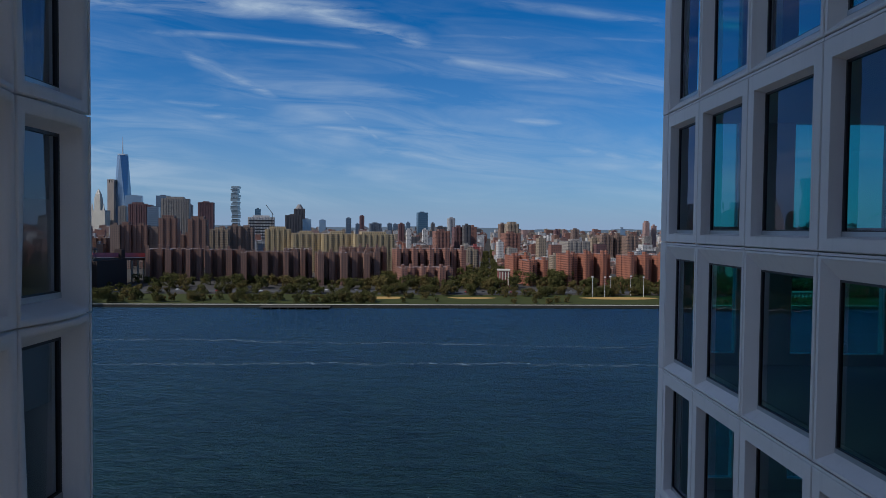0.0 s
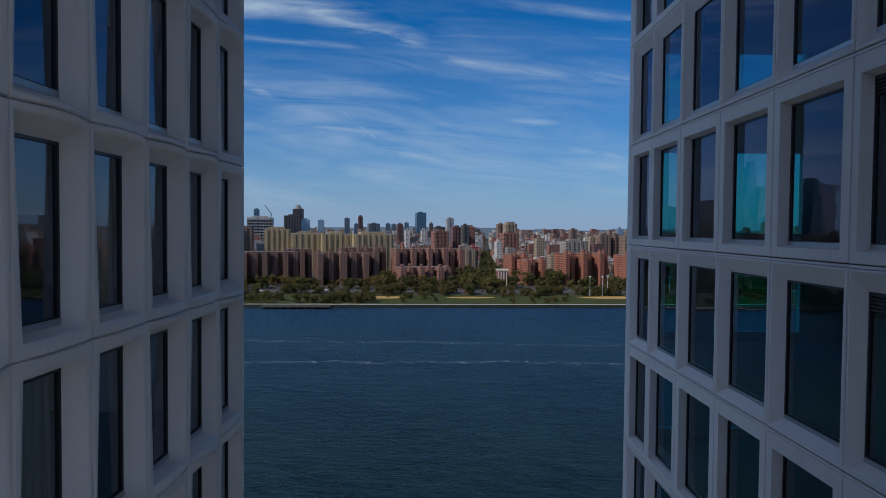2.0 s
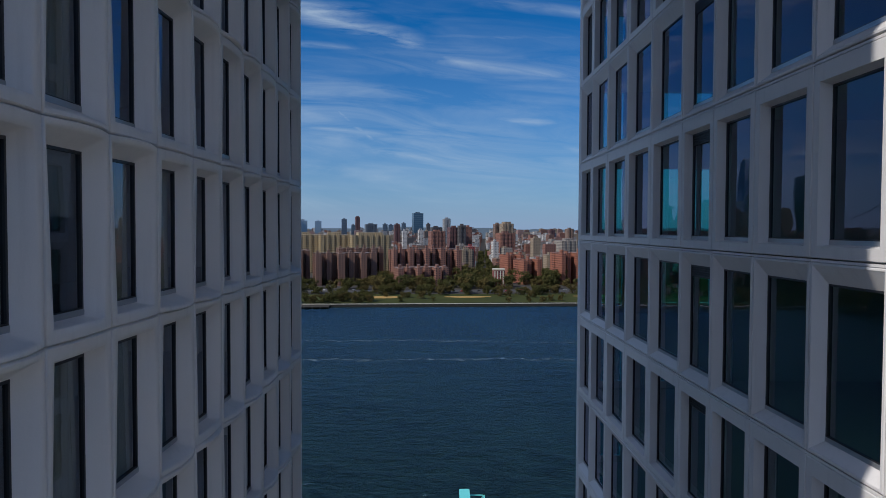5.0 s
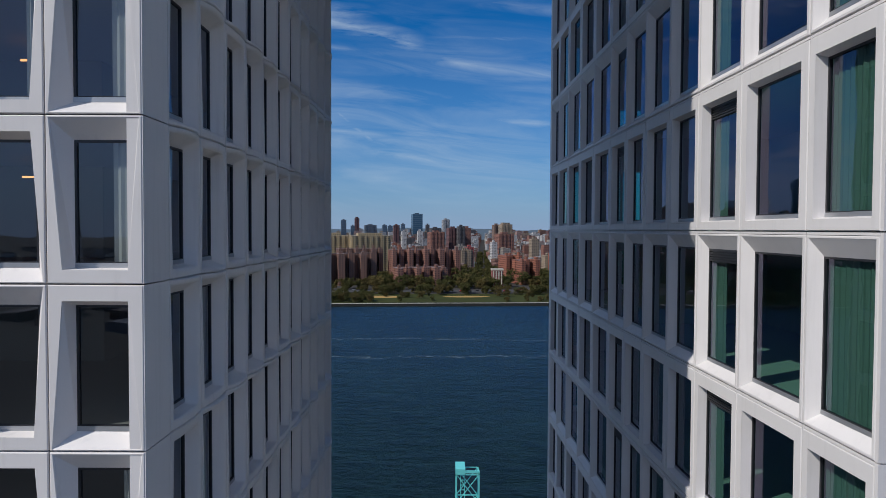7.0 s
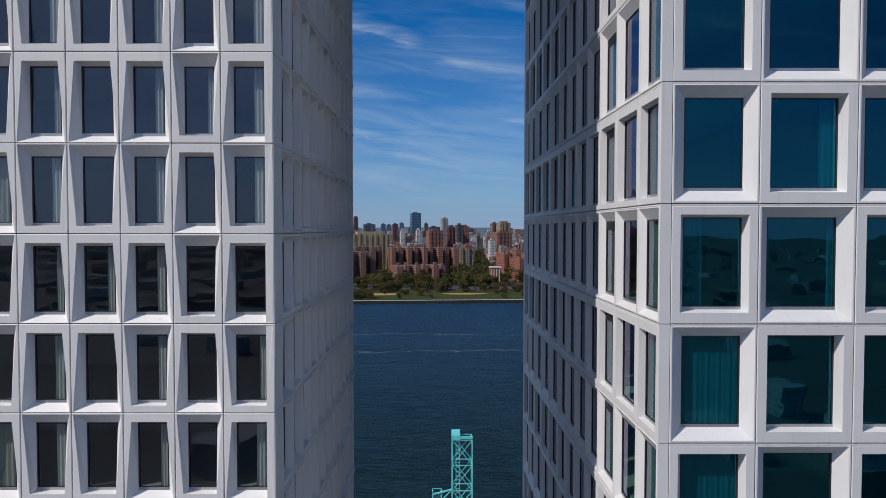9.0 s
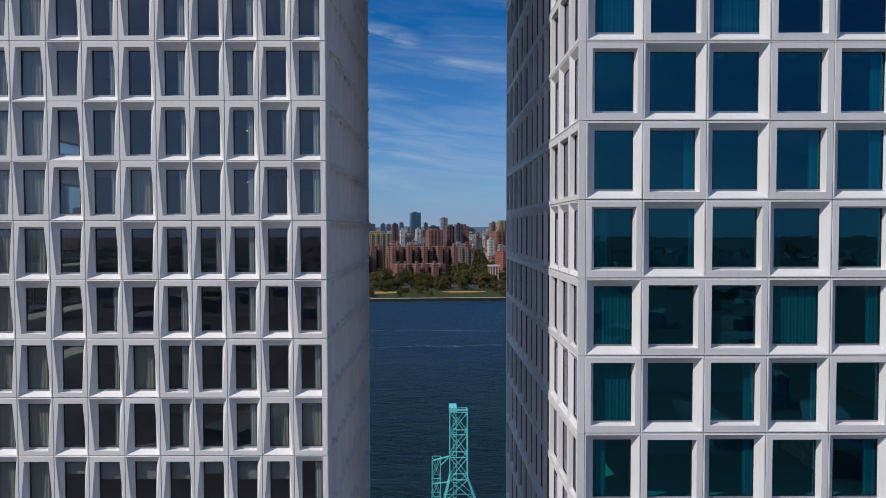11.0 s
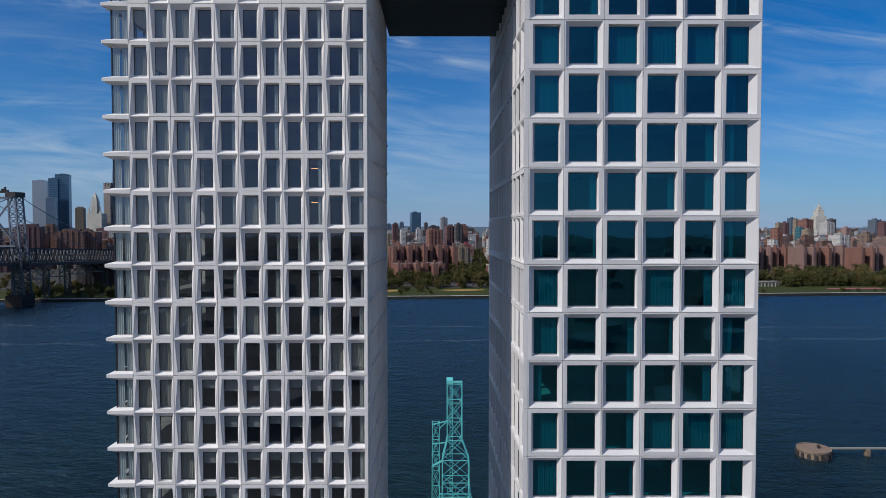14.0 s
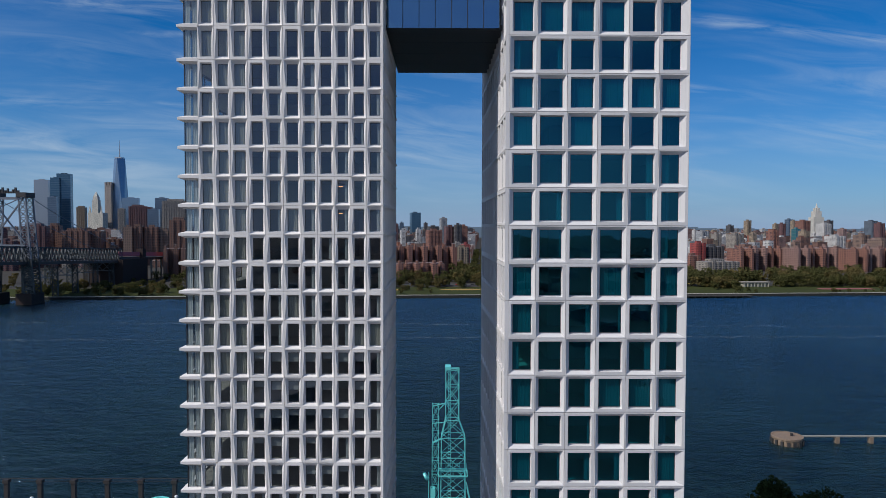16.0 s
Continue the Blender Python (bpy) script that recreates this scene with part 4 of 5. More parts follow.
block(-684, 2400, 20, 20, 135, "blue", "curtain_wall", 0)
block(-463, 2000, 48, 40, 107, "dark", "facade", 0)
block(-467, 2100, 34, 34, 129, "dark", "facade", 2)
block(-433, 2050, 26, 26, 96, "pale_blue", "curtain_wall", 0)
block(-658, 3500, 33, 33, 109, "pale_blue", "curtain_wall", 0)
block(-491, 3300, 25, 25, 118, "slate", "curtain_wall", 0)
block(-386, 3000, 20, 20, 122, "maroon", "facade", 1)
block(-392, 2900, 17, 17, 88, "slate", "curtain_wall", 0)
block(-270, 2500, 43, 40, 88, "slate", "facade", 0)
block(-270, 3100, 21, 21, 92, "slate", "curtain_wall", 0)
block(-243, 3100, 21, 21, 89, "slate", "curtain_wall", 0)
block(-152, 2200, 19, 19, 86, "maroon", "facade", 0)
block(-154, 2600, 15, 15, 93, "slate", "curtain_wall", 0)
block(-97, 2600, 38, 38, 133, "blue", "curtain_wall", 0)
block(-51, 2300, 12, 14, 89, "dark", "facade", 0)
block(-20, 2100, 32, 32, 77, "dark", "facade", 0)
block(11, 1900, 19, 19, 101, "silver", "facade", 0)
block(-87, 1500, 10, 14, 68, "white", "facade", 0)
block(-52, 1550, 11, 14, 69, "white", "facade", 0)
block(-11, 1450, 32, 32, 67, "brick", "facade", 0)
block(26, 1500, 24, 24, 76, "maroon", "facade", 0)
block(43, 1480, 16, 16, 80, "dark", "facade", 0)
block(58, 1520, 15, 15, 77, "brick", "facade", 0)
block(140, 1700, 17, 17, 85, "brown", "facade", 0)
block(161, 1650, 28, 28, 86, "tan", "facade", 1)
block(138, 1420, 34, 34, 64, "brick", "facade", 0)
block(95, 1200, 10, 14, 50, "white", "facade", 0)
block(47, 1120, 12, 14, 43, "red", "facade", 0)
block(34, 1150, 18, 18, 44, "stone", "facade", 0)
block(246, 1260, 45, 40, 51, "stone", "facade", 0)
block(314, 1320, 25, 25, 63, "brown", "facade", 0)
block(340, 1330, 18, 18, 63, "brown", "facade", 0)
block(358, 1300, 23, 23, 62, "brown", "facade", 0)
block(294, 1330, 19, 19, 56, "tan", "facade", 0)
block(430, 1650, 14, 14, 76, "pale_blue", "curtain_wall", 0)
block(565, 1900, 13, 16, 95, "pink", "facade", 1)
block(592, 1920, 11, 13, 86, "pink", "facade", 0)
block(176, 1250, 15, 15, 56, "tan", "facade", 0)
block(198, 1400, 9, 14, 54, "brown", "facade", 0)
block(364, 1900, 19, 19, 73, "brown", "facade", 0)
block(344, 2100, 18, 18, 70, "maroon", "facade", 0)
block(1083, 2400, 18, 22, 84, "dark", "facade", 0)
block(1102, 2300, 17, 20, 101, "tan", "facade", 0)
block(743, 1500, 11, 13, 61, "tan", "facade", 0)
block(698, 1480, 26, 31, 59, "stone", "facade", 0)
block(717, 1350, 16, 19, 68, "brick", "facade", 1)
block(998, 1900, 11, 13, 86, "tan", "facade", 0)
block(1070, 2000, 16, 19, 88, "maroon", "facade", 0)
block(1303, 2400, 18, 22, 107, "slate", "curtain_wall", 0)
block(1292, 2350, 14, 17, 102, "tan", "facade", 0)
block(954, 1700, 14, 17, 72, "teal", "curtain_wall", 0)
block(950, 1650, 18, 22, 67, "tan", "facade", 0)
block(1252, 2200, 31, 37, 100, "brick", "facade", 0)
block(1266, 2100, 29, 35, 89, "white", "facade", 0)
block(1453, 2400, 20, 24, 103, "dark", "facade", 0)
block(1200, 1900, 16, 19, 72, "pink", "facade", 0)
block(944, 1400, 22, 26, 59, "brown", "facade", 0)
block(1354, 2000, 23, 28, 97, "slate", "facade", 0)
block(1312, 1900, 18, 22, 89, "maroon", "facade", 0)
block(857, 1200, 28, 34, 52, "brown", "facade", 0)
block(947, 1500, 29, 35, 55, "white", "facade", 0)
block(786, 1900, 24, 29, 64, "silver", "facade", 0)
block(742, 1700, 18, 22, 59, "stone", "facade", 0)
block(797, 2000, 12, 14, 67, "white", "facade", 0)
block(452, 1080, 19, 19, 47, "red", "facade", 0)
block(482, 1090, 32, 32, 41, "dark", "facade", 0)
block(412, 1000, 20, 20, 29, "brick", "facade", 0)
block(448, 980, 61, 40, 20, "stone", "facade", 0)
block(-460, 1100, 29, 29, 85, "umber", "facade", 1)
block(-404, 1080, 30, 30, 84, "umber", "facade", 1)
block(-393, 1150, 33, 33, 67, "tan", "facade", 0)
block(-376, 1180, 24, 24, 73, "brown", "facade", 0)
block(-358, 1190, 26, 26, 71, "brown", "facade", 0)
block(-269, 1060, 40, 40, 69, "straw", "facade", 1)
block(-219, 1040, 46, 40, 63, "straw", "facade", 0)
block(-166, 1020, 49, 40, 63, "straw", "facade", 0)
block(-109, 1000, 59, 40, 63, "straw", "facade", 1)
block(-563, 1130, 15, 15, 73, "brown", "facade", 0)
block(-550, 1141, 17, 17, 74, "umber", "facade", 1)
block(-530, 1152, 25, 25, 73, "umber", "facade", 0)
block(-511, 1163, 18, 18, 67, "brown", "facade", 1)
block(-611, 1174, 24, 24, 50, "umber", "facade", 0)
block(-579, 1185, 50, 40, 47, "umber", "facade", 1)
block(-518, 1196, 38, 38, 47, "brown", "facade", 0)
block(-411, 1207, 20, 20, 52, "umber", "facade", 1)
block(-472, 1218, 31, 31, 57, "umber", "facade", 0)
block(-703, 1100, 28, 28, 61, "umber", "facade", 0)
block(-707, 1150, 19, 19, 75, "umber", "facade", 1)
block(-657, 1110, 36, 36, 63, "umber", "facade", 0)
block(-626, 1120, 37, 37, 65, "umber", "facade", 0)

for bx_, by_, bw_, bh_, tn in ((-742, 1020, 46, 70, "maroon"), (-690, 1060, 40, 74, "maroon"), (-705, 980, 60, 50, "maroon"), (-780, 960, 60, 52, "maroon"), (-850, 960, 60, 58, "maroon"), (-800, 1100, 60, 66, "umber"), (-860, 1180, 50, 74, "brown"), (-640, 1100, 44, 66, "umber")):
    block(bx_, by_, bw_, 20, bh_, tn, "facade", 1)

# Low cream pavilion in the park.
pav = thing("park_pavilion", "low cream park pavilion with columns under a flat roof", "pavilion", m=SLANT @ pose(388, 700, 2.42))
part("wall", Shape().box(-15, 15, 3, 9, 0, 5), M["cream_stone"], pav)
part("roof", Shape().box(-17, 17, -0.5, 10, 5, 6.2), M["concrete"], pav)
for i in range(8):
    part("column", Shape().box(-15.4 + i * 4.3, -14.4 + i * 4.3, 0, 1, 0, 5), M["cream_stone"], pav)

# A small white and red house with tall bays at the edge of the park.
shop = thing("town_house", "red and white town house with tall white bays beside the park", "house", m=pose(67, 800, 2.2))
p = part("wall", Shape().box(-7, 7, 0, 14, 0, 22), M["facade"], shop)
p.color = (0.40, 0.13, 0.11, 1)
for bx in (-5.0, -1.7, 1.7, 5.0):
    part("bay", Shape().box(bx - 0.55, bx + 0.55, -0.6, 0.02, 1.5, 20), M["cream_stone"], shop)
part("cornice", Shape().box(-7.4, 7.4, -0.8, 14.4, 21, 22.6), M["cream_stone"], shop)

# Old stone skyscraper with a stepped gothic top.
wool = thing("gothic_tower", "cream stone skyscraper with a stepped gothic crown", "skyscraper", m=pose(-1950, 3700, 2.2))
ws = [part("base", Shape().box(-42, 42, 0, 60, 0, 150), M["facade"], wool), part("shaft", Shape().box(-17, 17, 0, 30, 150, 222), M["facade"], wool),
      part("upper_shaft", Shape().box(-13, 13, 3, 27, 222, 240), M["facade"], wool),
      part("spire", Shape().prism([(-12, 4), (12, 4), (12, 26), (-12, 26)], 240, 268, 0.12, (0, 15)), M["facade"], wool)]
for sx in (-34, 30):
    ws.append(part("turret", Shape().prism([(sx - 5, 5), (sx + 5, 5), (sx + 5, 15), (sx - 5, 15)], 150, 186, 0.3, (sx, 10)), M["facade"], wool))
for p in ws:
    p.color = (0.80, 0.76, 0.66, 1)
# The tallest tower: a square that turns into a smaller, rotated square, with a mast.
tall = thing("glass_skyscraper", "tapering blue glass skyscraper with a tall mast", "skyscraper", m=pose(-1880, 3850, 2.2))
s = Shape()
base_ring, up_ring = [(-42, -42), (42, -42), (42, 42), (-42, 42)], [(0, -42), (42, 0), (0, 42), (-42, 0)]
s.box(-42, 42, -42, 42, 0, 60)
n0 = [(x, y, 60) for x, y in base_ring] + [(x * 0.76, y * 0.76, 470) for x, y in up_ring]
s.add(n0, [(0, 1, 4), (1, 5, 4), (1, 2, 5), (2, 6, 5), (2, 3, 6), (3, 7, 6), (3, 0, 7), (0, 4, 7), (4, 5, 6, 7)])
p = part("shaft", s, M["curtain_wall"], tall)
p.color = (0.20, 0.28, 0.38, 1)
part("parapet", Shape().box(-20, 20, -20, 20, 470, 478), M["silver"], tall)
part("mast", Shape().prism([(4 * math.cos(a), 4 * math.sin(a)) for a in [i * math.tau / 8 for i in range(8)]], 478, 578, 0.2), M["silver"], tall)
crown_t = thing("stone_skyscraper", "slim tan stone skyscraper with a notched crown", "skyscraper", m=pose(-1921, 3790, 2.2))
p = [part("shaft", Shape().box(-19, 19, 0, 40, 0, 310), M["facade"], crown_t), part("crown", Shape().box(-20, -10, 2, 38, 310, 328).box(-5, 5, 2, 38, 310, 330).box(10, 20, 2, 38, 310, 328), M["facade"], crown_t)]
for q in p:
    q.color = (0.42, 0.36, 0.32, 1)
# The stacked glass tower with jogging floors.
jenga = thing("stacked_tower", "slim grey glass tower with jogging stacked floors", "skyscraper", m=pose(-960, 3000, 2.2))
rj = random.Random(4)
for i in range(26):
    k = 1.0 if i < 18 else 1.5
    jx, jw = rj.uniform(-2.5, 2.5) * k, 14.5 + rj.uniform(-3, 3)
    q = part("stacked_floor", Shape().box(jx - jw, jx + jw, rj.uniform(-6, 0), 34, i * 9.6, i * 9.6 + (9.4 if i % 2 else 7.5)), M["curtain_wall"], jenga)
    q.color = (0.20, 0.25, 0.28, 1) if i % 2 else (0.10, 0.13, 0.15, 1)
# Cream clock tower with a lantern.
lantern = thing("lantern_tower", "cream stone tower topped by a lantern", "skyscraper", m=pose(1578, 2700, 2.2))
ps = [part("shaft", Shape().box(-22, 22, 0, 40, 0, 118), M["facade"], lantern), part("setback", Shape().box(-13, 13, 4, 36, 118, 143), M["facade"], lantern),
      part("colonnade", Shape().box(-8, 8, 9, 31, 143, 157), M["facade"], lantern),
      part("lantern", Shape().prism([(5.5 * math.cos(a), 20 + 5.5 * math.sin(a)) for a in [i * math.tau / 8 for i in range(8)]], 157, 176, 0.15, (0, 20)), M["facade"], lantern)]
for q in ps:
    q.color = (0.85, 0.80, 0.70, 1)

# The low city between the landmarks.
city = random.Random(11)
FAR_CITY = Shape()


def far_block(x, y, w, d, h, tone, mat, crown=0):
    m = pose(x, y, 0, rz=14)
    FAR_CITY.box(-w / 2, w / 2, 0, d, 2.2, h, m)
    a = city.uniform(-0.45, 0.1)
    FAR_CITY.box(w * a, w * (a + 0.35), d * 0.2, d * 0.7, h, h + city.uniform(1.5, 4.5), m)


palette = ("brick", "umber", "brown", "tan", "stone", "white", "maroon", "silver", "pink", "orange_brick", "stone", "white", "rose", "dark", "umber", "white", "brick", "silver", "tan", "white")
for ring in range(58):
    y = 1070 + ring * 34 + ring * ring * 0.45
    span = 0.76 * (y + 70)
    x = -span
    near = ring < 2
    while x < span:
        w = city.uniform(10, 22) if near else city.uniform(6, 17) * (1 + ring * 0.012)
        if abs(x + w / 2 - 0.062 * y) > w / 2 + 11:
            tall_ = city.random() < 0.10
            h = city.uniform(10, 22) + ring * 0.5 + (city.uniform(8, 30) if tall_ else 0)
            far = block if near else far_block
            far(x + w / 2, y + city.uniform(0, 26), w * (1.5 if tall_ else 1), city.uniform(12, 24), min(h, 76), city.choice(palette[:5] + ("rose", "pink")) if near else "stone", "facade", 1 if city.random() < 0.3 else 0)
        x += w + (city.uniform(0, 4) if city.random() < 0.7 else city.uniform(8, 22))
tagged(new("far_city", FAR_CITY.mesh("far_city", facade("far_city_facade", [TONES[t] for t in palette]))), "low brick and stone city roofs beyond the river", "city", kind="stuff")
REAR_CITY = Shape()
for _ in range(900):
    x, y, w = city.uniform(-1300, 1300), -city.uniform(170, 2200), city.uniform(8, 22)
    REAR_CITY.box(-w / 2, w / 2, 0, city.uniform(12, 40), 3.2, city.uniform(7, 15), pose(x, y, 0, rz=city.choice((0, 20))))
tagged(new("rear_city", REAR_CITY.mesh("rear_city", facade("rear_city_facade", [TONES[t] for t in palette]))), "low brick city roofs behind the street front", "city", kind="stuff")
ridge = Shape()
for i in range(60):
    ridge.prism([(-4000 + i * 136, 4700), (-3864.2 + i * 136, 4700), (-3864.2 + i * 136, 4780), (-4000 + i * 136, 4780)], 0, 74 + 7 * math.sin(i * 0.5) + 4 * math.sin(i * 1.7))
tagged(new("backdrop", ridge.mesh("backdrop", M["ridge"])), "hazy blue ridge on the horizon", "hills", kind="structure")
site_crane = thing("tower_crane", "thin construction crane on a far roof", "crane", m=pose(-500, 1900, 2.2))
part("mast", Shape().bar((0, 0, 0), (0, 0, 110), 1.6), M["dark_steel"], site_crane)
part("jib", Shape().bar((3, 0, 104), (-18, 0, 132), 1.4), M["dark_steel"], site_crane)

# ---- the suspension bridge ----
bridge = thing("suspension_bridge", "grey steel suspension bridge with lattice towers and trussed deck", "bridge", m=Matrix.Translation((0, -80, 70)) @ Matrix.Scale(0.92, 4) @ Matrix.Translation((0, 80, -70)))
BX0, BX1, BY = -456.0, -420.0, 612.0


def lattice(mat, a0, a1, b0, b1, n, w):
    """Chords a and b with crossed laces between them, each a part of the bridge."""
    a0, a1, b0, b1 = (Vector(p) for p in (a0, a1, b0, b1))
    part("chord", Shape().bar(a0, a1, w * 1.6), M[mat], bridge)
    part("chord", Shape().bar(b0, b1, w * 1.6), M[mat], bridge)
    for i in range(n):
        f, g = i / n, (i + 1) / n
        part("lace", Shape().bar(a0.lerp(a1, f), b0.lerp(b1, g), w), M[mat], bridge)
        part("lace", Shape().bar(b0.lerp(b1, f), a0.lerp(a1, g), w), M[mat], bridge)
        part("strut", Shape().bar(a0.lerp(a1, g), b0.lerp(b1, g), w), M[mat], bridge)


for lx, sgn in ((BX0, 1), (BX1, -1)):
    for yy in (BY - 6, BY + 6):
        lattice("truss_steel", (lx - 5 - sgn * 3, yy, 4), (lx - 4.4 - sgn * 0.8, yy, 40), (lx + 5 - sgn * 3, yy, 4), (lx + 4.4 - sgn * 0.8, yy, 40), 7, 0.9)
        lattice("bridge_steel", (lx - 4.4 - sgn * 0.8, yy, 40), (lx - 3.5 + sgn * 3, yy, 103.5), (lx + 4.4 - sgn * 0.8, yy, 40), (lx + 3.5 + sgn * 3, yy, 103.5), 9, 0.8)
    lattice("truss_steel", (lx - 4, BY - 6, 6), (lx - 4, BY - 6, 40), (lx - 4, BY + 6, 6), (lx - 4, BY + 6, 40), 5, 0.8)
    part("pier", Shape().box(lx - 8, lx + 8, BY - 11, BY + 11, -10, 5), M["masonry"], bridge)
    saddle = Shape().box(lx - 5 + sgn * 3, lx + 5 + sgn * 3, BY - 8, BY + 8, 102.5, 107.5)
    part("saddle", saddle, M["dark_steel"], bridge)
s = Shape().bar((BX0 + 2, BY - 6, 101.5), (BX1 - 2, BY - 6, 101.5), 2.6)
s.bar((BX0, BY - 6, 56), (BX1 - 3, BY - 6, 99.5), 1.3).bar((BX1, BY - 6, 56), (BX0 + 3, BY - 6, 99.5), 1.3).bar((BX0, BY - 6, 54), (BX1, BY - 6, 54), 1.6)
part("cross_brace", s, M["bridge_steel"], bridge)
s = Shape().bar((BX0 + 6, BY - 6, 106.5), (BX1 - 6, BY - 6, 108.5), 1.2)
for i in range(9):
    s.box(BX0 + 8 + i * 2.6, BX0 + 9.4 + i * 2.6, BY - 7, BY - 5, 106.5, 108.5 + (i * 7 % 5))
part("top_gantry", s, M["dark_steel"], bridge)
for lx in (BX0, BX1):
    for z0, z1 in ((40, 52),):
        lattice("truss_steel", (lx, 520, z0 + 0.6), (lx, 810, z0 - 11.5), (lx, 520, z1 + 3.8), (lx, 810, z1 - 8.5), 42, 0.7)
    cable = Shape()
    for i in range(24):
        y0, y1 = BY + i * 8.25, BY + (i + 1) * 8.25
        zc = lambda yv: 105.5 - 61.5 * ((yv - BY) / 198) ** 0.85 if yv > BY else 105.5
        cable.bar((lx, y0, zc(y0)), (lx, y1, zc(y1)), 0.5)
    cable.bar((lx, BY, 105.5), (lx, 520, 76), 0.7)
    part("main_cable", cable, M["bridge_steel"], bridge)
part("deck", Shape().bar((-438, 520, 39.5), (-438, 810, 27.5), 40, 3.2), M["dark_steel"], bridge)
for yy in (660, 700, 745, 785):
    for lx in (BX0 + 2, BX1 - 2):
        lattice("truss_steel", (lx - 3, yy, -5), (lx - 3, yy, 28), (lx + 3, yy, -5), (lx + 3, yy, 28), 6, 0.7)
    for i in range(3):
        xa, xb = BX0 + 3 + i * 10, BX0 + 13 + i * 10
        part("approach_brace", Shape().bar((xa, yy, 17), (xb, yy, 27), 0.7), M["bridge_steel"], bridge)
        part("approach_brace", Shape().bar((xa, yy, 27), (xb, yy, 17), 0.7), M["bridge_steel"], bridge)
    part("approach_beam", Shape().bar((BX0 + 3, yy, 17), (BX1 - 3, yy, 17), 1.1), M["bridge_steel"], bridge)
part("anchorage", Shape().box(BX0 - 8, BX1 + 8, 795, 868, -5, 30), M["masonry"], bridge)
part("approach_deck", Shape().bar((-438, 803, 32), (-438, 1100, 20), 36, 3.5), M["dark_steel"], bridge)
part("railing", Shape().bar((BX1, 800, 37.5), (BX1, 1100, 25.5), 0.5, 5.5), M["red_rail"], bridge, "faded red railing")
part("gate_house", Shape().box(BX1 - 5, BX1 + 4, 862, 872, -5, 42), M["masonry"], bridge)
for i in range(12):
    part("approach_column", Shape().box(BX1 - 3, BX1 - 1, 885 + i * 17, 887 + i * 17, -5, 28 - i * 0.7), M["concrete"], bridge)

# ---- the near quay ----
crane = thing("gantry_crane", "teal painted lattice gantry crane standing on the quay", "crane", m=pose(0, 70, 2.5))
T = M["teal_steel"]


def steel_face(a0, a1, b0, b1, n, w):
    """Two chords and the crossed braces between them, each a part."""
    a0, a1, b0, b1 = (Vector(p) for p in (a0, a1, b0, b1))
    part("chord", Shape().bar(a0, a1, w * 1.9), T, crane)
    for i in range(n):
        f, g = i / n, (i + 1) / n
        part("brace", Shape().bar(a0.lerp(a1, f), b0.lerp(b1, g), w), T, crane)
        part("brace", Shape().bar(b0.lerp(b1, f), a0.lerp(a1, g), w), T, crane)
        part("strut", Shape().bar(a0.lerp(a1, g), b0.lerp(b1, g), w * 1.3), T, crane)
        for c in (a0.lerp(a1, g), b0.lerp(b1, g)):
            part("gusset", Shape().box(c.x - 0.16, c.x + 0.16, c.y - 0.03, c.y + 0.03, c.z - 0.16, c.z + 0.16), T, crane)


def tower_bay(xs0, xs1, z0, z1, y0, y1, n, w=0.085):
    """Four lattice faces between two levels; xs0 and xs1 are the left and right chord at foot and head."""
    c = [((xs0[0], y0, z0), (xs1[0], y0, z1)), ((xs0[1], y0, z0), (xs1[1], y0, z1)), ((xs0[1], y1, z0), (xs1[1], y1, z1)), ((xs0[0], y1, z0), (xs1[0], y1, z1))]
    for i in range(4):
        (p0, p1), (q0, q1) = c[i], c[(i + 1) % 4]
        steel_face(p0, p1, q0, q1, n, w)


tower_bay((1.3, 4.1), (1.3, 4.1), 29.2, 40.0, 0, 2.6, 3)
tower_bay((0.4, 5.4), (1.3, 4.1), 25.6, 29.2, 0, 2.6, 1)
tower_bay((0.2, 5.6), (0.4, 5.4), 0.0, 25.6, -0.6, 3.2, 6)
tower_bay((-1.7, -0.2), (-1.5, -0.2), 0.0, 32.4, 0, 1.8, 11, 0.06)
for lx in (1.8, 2.3):
    part("ladder_stile", Shape().box(lx, lx + 0.08, 0.9, 1.0, 2, 40.4), T, crane)
for i in range(60):
    part("rung", cached("rung", lambda: Shape().box(1.88, 2.3, 0.92, 0.98, -0.05, 0.05), T, "rung"), None, crane, m=pose(0, 0, 3 + i * 0.62))
part("head_frame", Shape().box(1.2, 2.4, -0.1, 2.7, 40.0, 40.7).box(2.4, 4.2, -0.1, 0.1, 40.2, 40.5), T, crane)
part("tie_beam", Shape().bar((-1.5, 0, 32.3), (1.3, 0, 33.0), 0.2).bar((-0.2, 0, 31.5), (1.3, 0, 33.0), 0.14).bar((-1.5, 0, 28.6), (1.3, 0, 28.9), 0.16).bar((-1.5, 0, 24.4), (0.4, 0, 25.4), 0.3), T, crane)
part("platform", Shape().box(-0.2, 6.0, -1.0, -0.85, 17.4, 17.7).box(-0.2, 6.0, 3.45, 3.6, 17.4, 17.7).box(-0.2, -0.05, -0.85, 3.45, 17.4, 17.7).box(5.85, 6.0, -0.85, 3.45, 17.4, 17.7), T, crane)
for px_ in (-0.12, 1.4, 2.9, 4.4, 5.92):
    for py_ in (-0.93, 3.53):
        part("rail_post", Shape().box(px_ - 0.04, px_ + 0.04, py_ - 0.04, py_ + 0.04, 17.7, 18.8), T, crane)
for py_ in (-0.93, 3.53):
    part("guard_rail", Shape().box(-0.2, 6.0, py_ - 0.03, py_ + 0.03, 18.75, 18.83), T, crane)
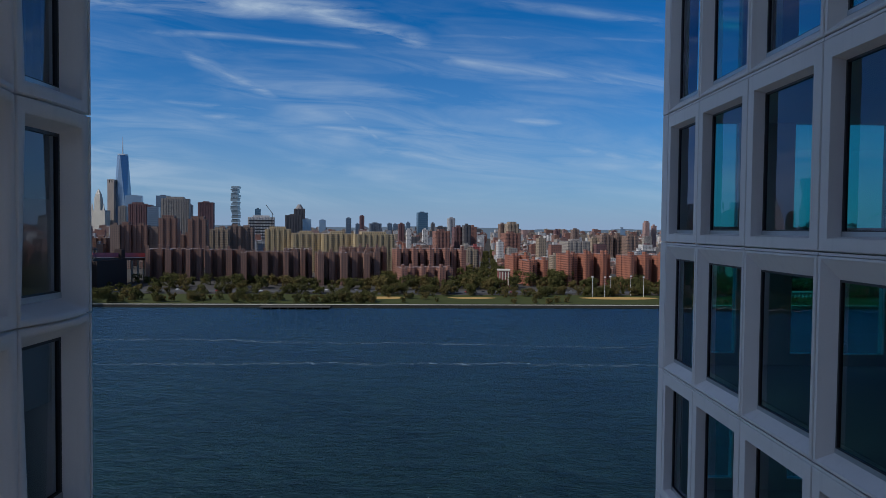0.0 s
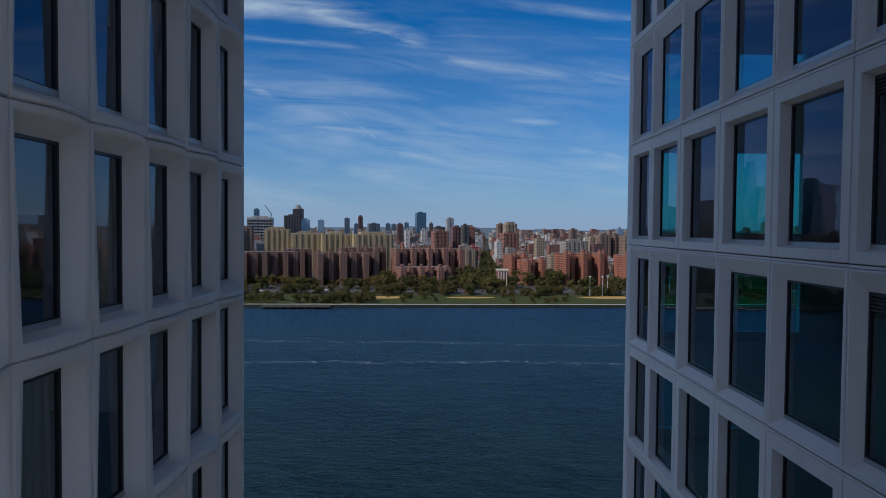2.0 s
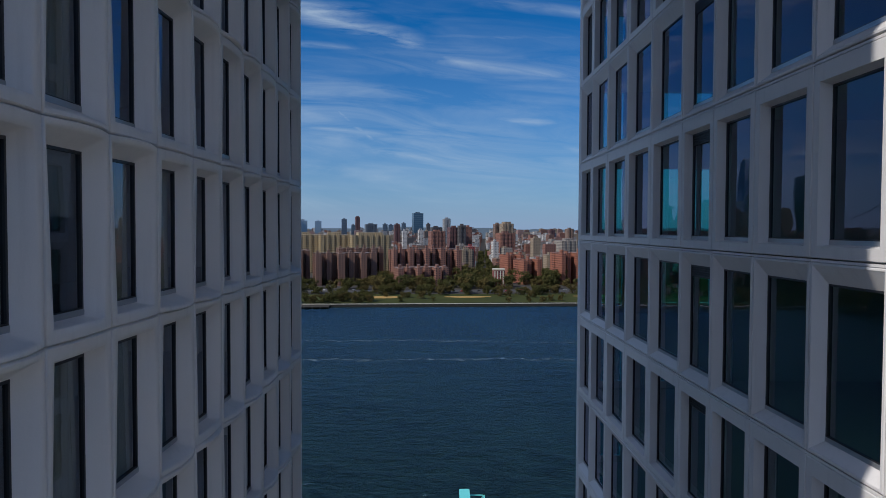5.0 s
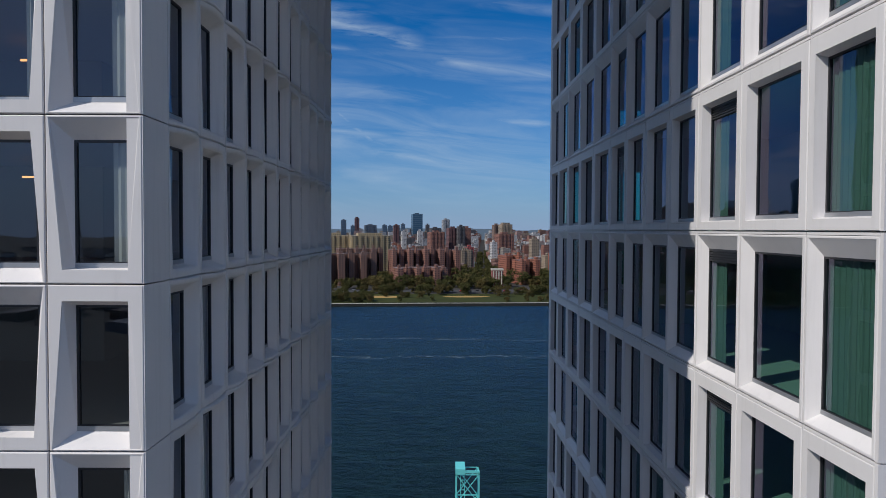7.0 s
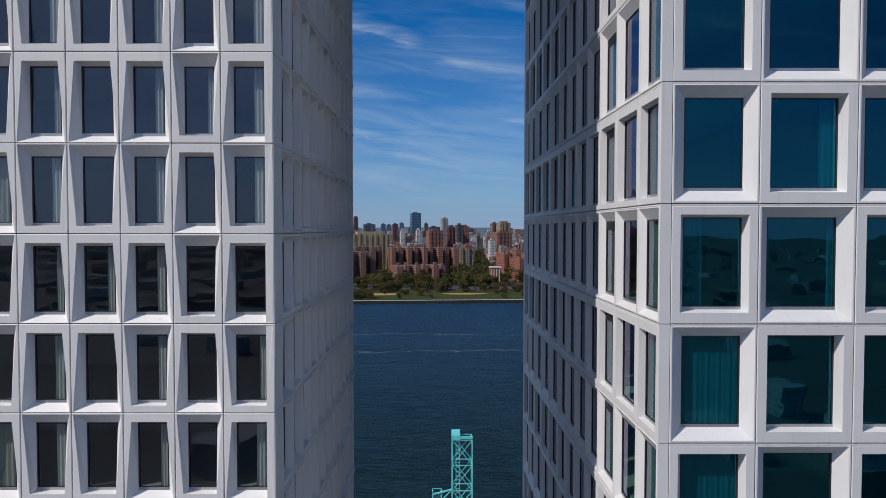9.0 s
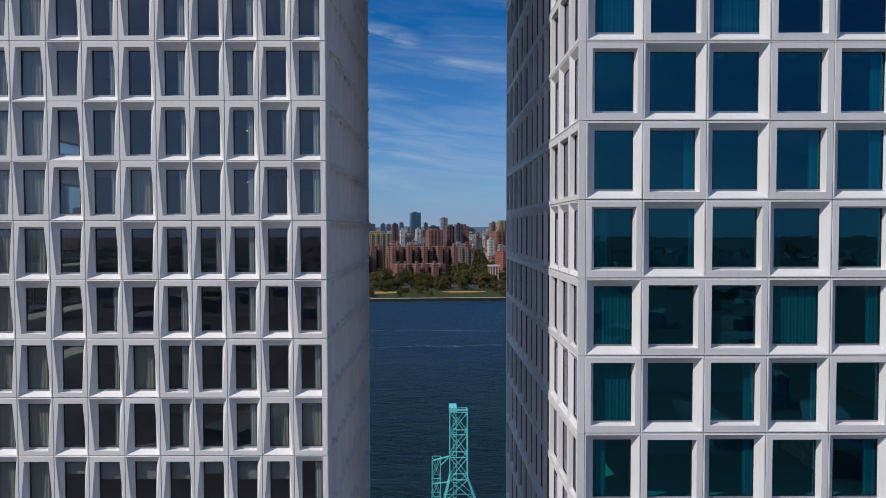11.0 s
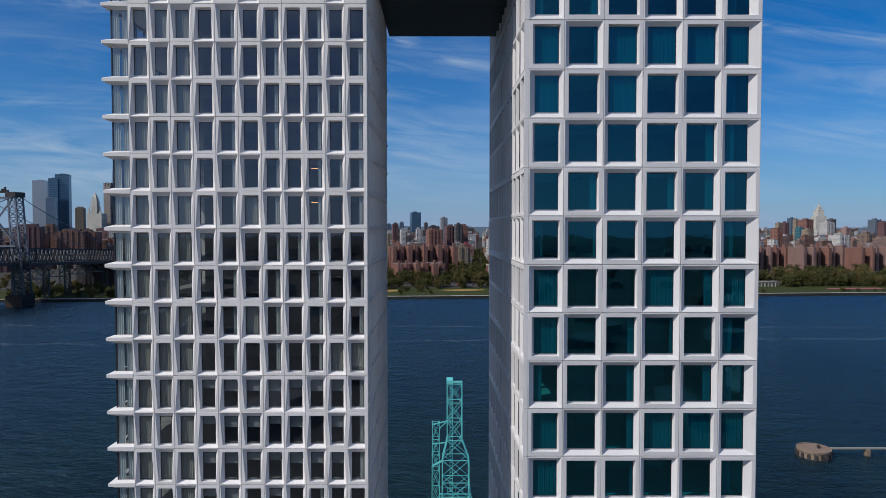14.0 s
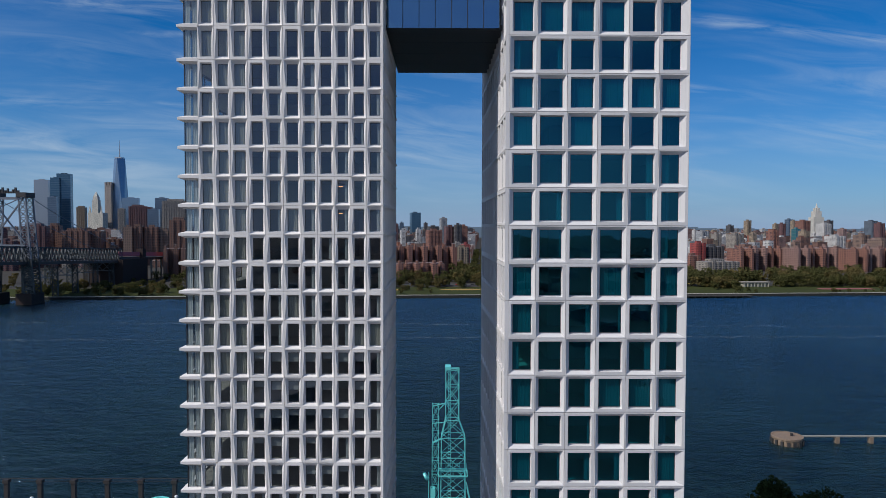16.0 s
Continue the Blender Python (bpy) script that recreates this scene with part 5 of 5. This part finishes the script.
part("machine_house", Shape().box(-2.0, -0.2, -0.4, 1.8, 8.0, 11.5).box(-1.9, -0.9, -0.3, 1.2, 12.5, 14.6).bar((-2.3, -0.4, 8), (-2.3, -0.4, 17.5), 0.12).bar((-2.3, 1.8, 8), (-2.3, 1.8, 17.5), 0.12), T, crane)
part("hoist_wheel", Shape().prism([(0.8 * math.cos(a), 0.8 * math.sin(a)) for a in [i * math.tau / 20 for i in range(20)]], -0.25, 0.25), T, crane, m=pose(-2.9, 0, 17.2, 0, 60, 0))
part("stair", Shape().bar((5.8, -0.4, 15), (7.4, -0.4, 8), 0.2).bar((5.8, 2.6, 15), (7.4, 2.6, 8), 0.2), T, crane)
part("cabin", Shape().box(5.9, 7.4, -0.3, 1.8, 9.2, 11.6), T, crane)
for fx in (0.2, 5.6):
    for fy in (-0.6, 3.2):
        part("bogie", Shape().box(fx - 0.6, fx + 0.6, fy - 1.2, fy + 1.2, 0, 1.1), T, crane)

frame_walk = thing("elevated_walkway", "dark steel frame of an elevated walkway on the quay", "walkway", m=pose(0, 78, 3.2))
for i in range(10):
    cx = -37 - i * 7.55
    part("column", Shape().box(cx - 0.45, cx + 0.45, -0.4, 0.4, 0, 12.2).box(cx - 0.65, cx + 0.65, -0.6, 0.6, 11.9, 12.7), M["dark_steel"], frame_walk)
part("top_rail", Shape().bar((-112, 0, 12.9), (-30, 0, 12.9), 0.14).bar((-112, 0, 12.3), (-30, 0, 12.3), 0.08), M["dark_steel"], frame_walk)
part("walkway_deck", Shape().box(-112, -30, -1.8, 1.8, 7.2, 7.6), M["dark_steel"], frame_walk)
tank = thing("syrup_tank", "open teal steel tank on the quay", "tank", m=pose(-62, 74, 3.2))
ring_o = [(math.cos(i * math.tau / 24), math.sin(i * math.tau / 24)) for i in range(24)]
part("shell", Shape().loft([[(x * r, y * r, z) for x, y in ring_o] for r, z in ((2.4, 0), (2.4, 9.0), (2.75, 9.1), (2.75, 9.4), (2.2, 9.4), (2.2, 7.5))]), T, tank)
# Dark disc added down in the open tank, painting its shaded inside.
part("lid", Shape().prism([(x * 2.2, y * 2.2) for x, y in ring_o], 7.5, 7.6), M["soffit"], tank)
for lx, ly in ((-76, 74), (-65.5, 70), (-58.5, 76), (-90, 75)):
    lamp = thing("street_lamp", "slim street lamp with a white globe on the quay", "street lamp", "quay lamps", m=pose(lx, ly, 3.2))
    part("pole", Shape().prism([(0.09 * x, 0.09 * y) for x, y in ring_o[::3]], 0, 9.2, 0.7), M["dark_steel"], lamp)
    part("globe", Shape().loft([[(x * r, y * r, z) for x, y in ring_o[::2]] for r, z in ((0.05, 9.2), (0.3, 9.3), (0.42, 9.6), (0.3, 9.9), (0.02, 10.02))]), M["white_metal"], lamp)
big_crown, big_trunk = crown_shape(77, 8.2, 15, 2600, 0.42), trunk_shape(78, 8.2, 15)
for tx, ty, sc in ((76, 75, 0.90), (81, 78, 0.78)):
    t = thing("tree", "dark green broad-leaved tree on the quay", "tree", "quay trees", m=pose(tx, ty, 3.2, rz=tx * 7) @ Matrix.Scale(sc, 4))
    part("trunk", big_trunk, M["bark"], t)
    part("crown", big_crown, M["leaf_dark"], t)

M["rusty"] = plain("rust_stained_concrete", (0.22, 0.155, 0.11), 0.9, grain=2.0, vary=0.35)
dolphin = thing("mooring_platform", "round rust-stained concrete mooring platform in the river", "platform", m=pose(118, 153, 0))
part("drum", Shape().prism([(x * 4.8, y * 4.8) for x, y in ring_o], -3, 2.4), M["rusty"], dolphin)
part("kerb", Shape().loft([[(x * r, y * r, z) for x, y in ring_o] for r, z in ((4.9, 1.9), (5.05, 2.0), (5.05, 2.6), (4.6, 2.6), (4.6, 2.4))]), M["rusty"], dolphin)
part("bollard", Shape().prism([(x * 0.5 + 1.5, y * 0.5) for x, y in ring_o[::3]], 2.4, 3.4), M["dark_steel"], dolphin)
for i in range(16):
    a = i * math.tau / 16
    part("fender", Shape().box(4.7, 5.3, -0.4, 0.4, -2, 1.6, Matrix.Rotation(a, 4, "Z")), M["dark_steel"], dolphin)
gang = thing("gangway", "long narrow concrete gangway on piles in the river", "gangway", m=pose(122.9, 153, 0))
part("deck", Shape().box(0, 70, -0.5, 0.5, 2.15, 2.5), M["concrete"], gang)
for i in range(6):
    part("pile_cap", Shape().box(11.4 + i * 11.5, 12.6 + i * 11.5, -0.8, 0.8, -3, 2.15), M["rusty"], gang)
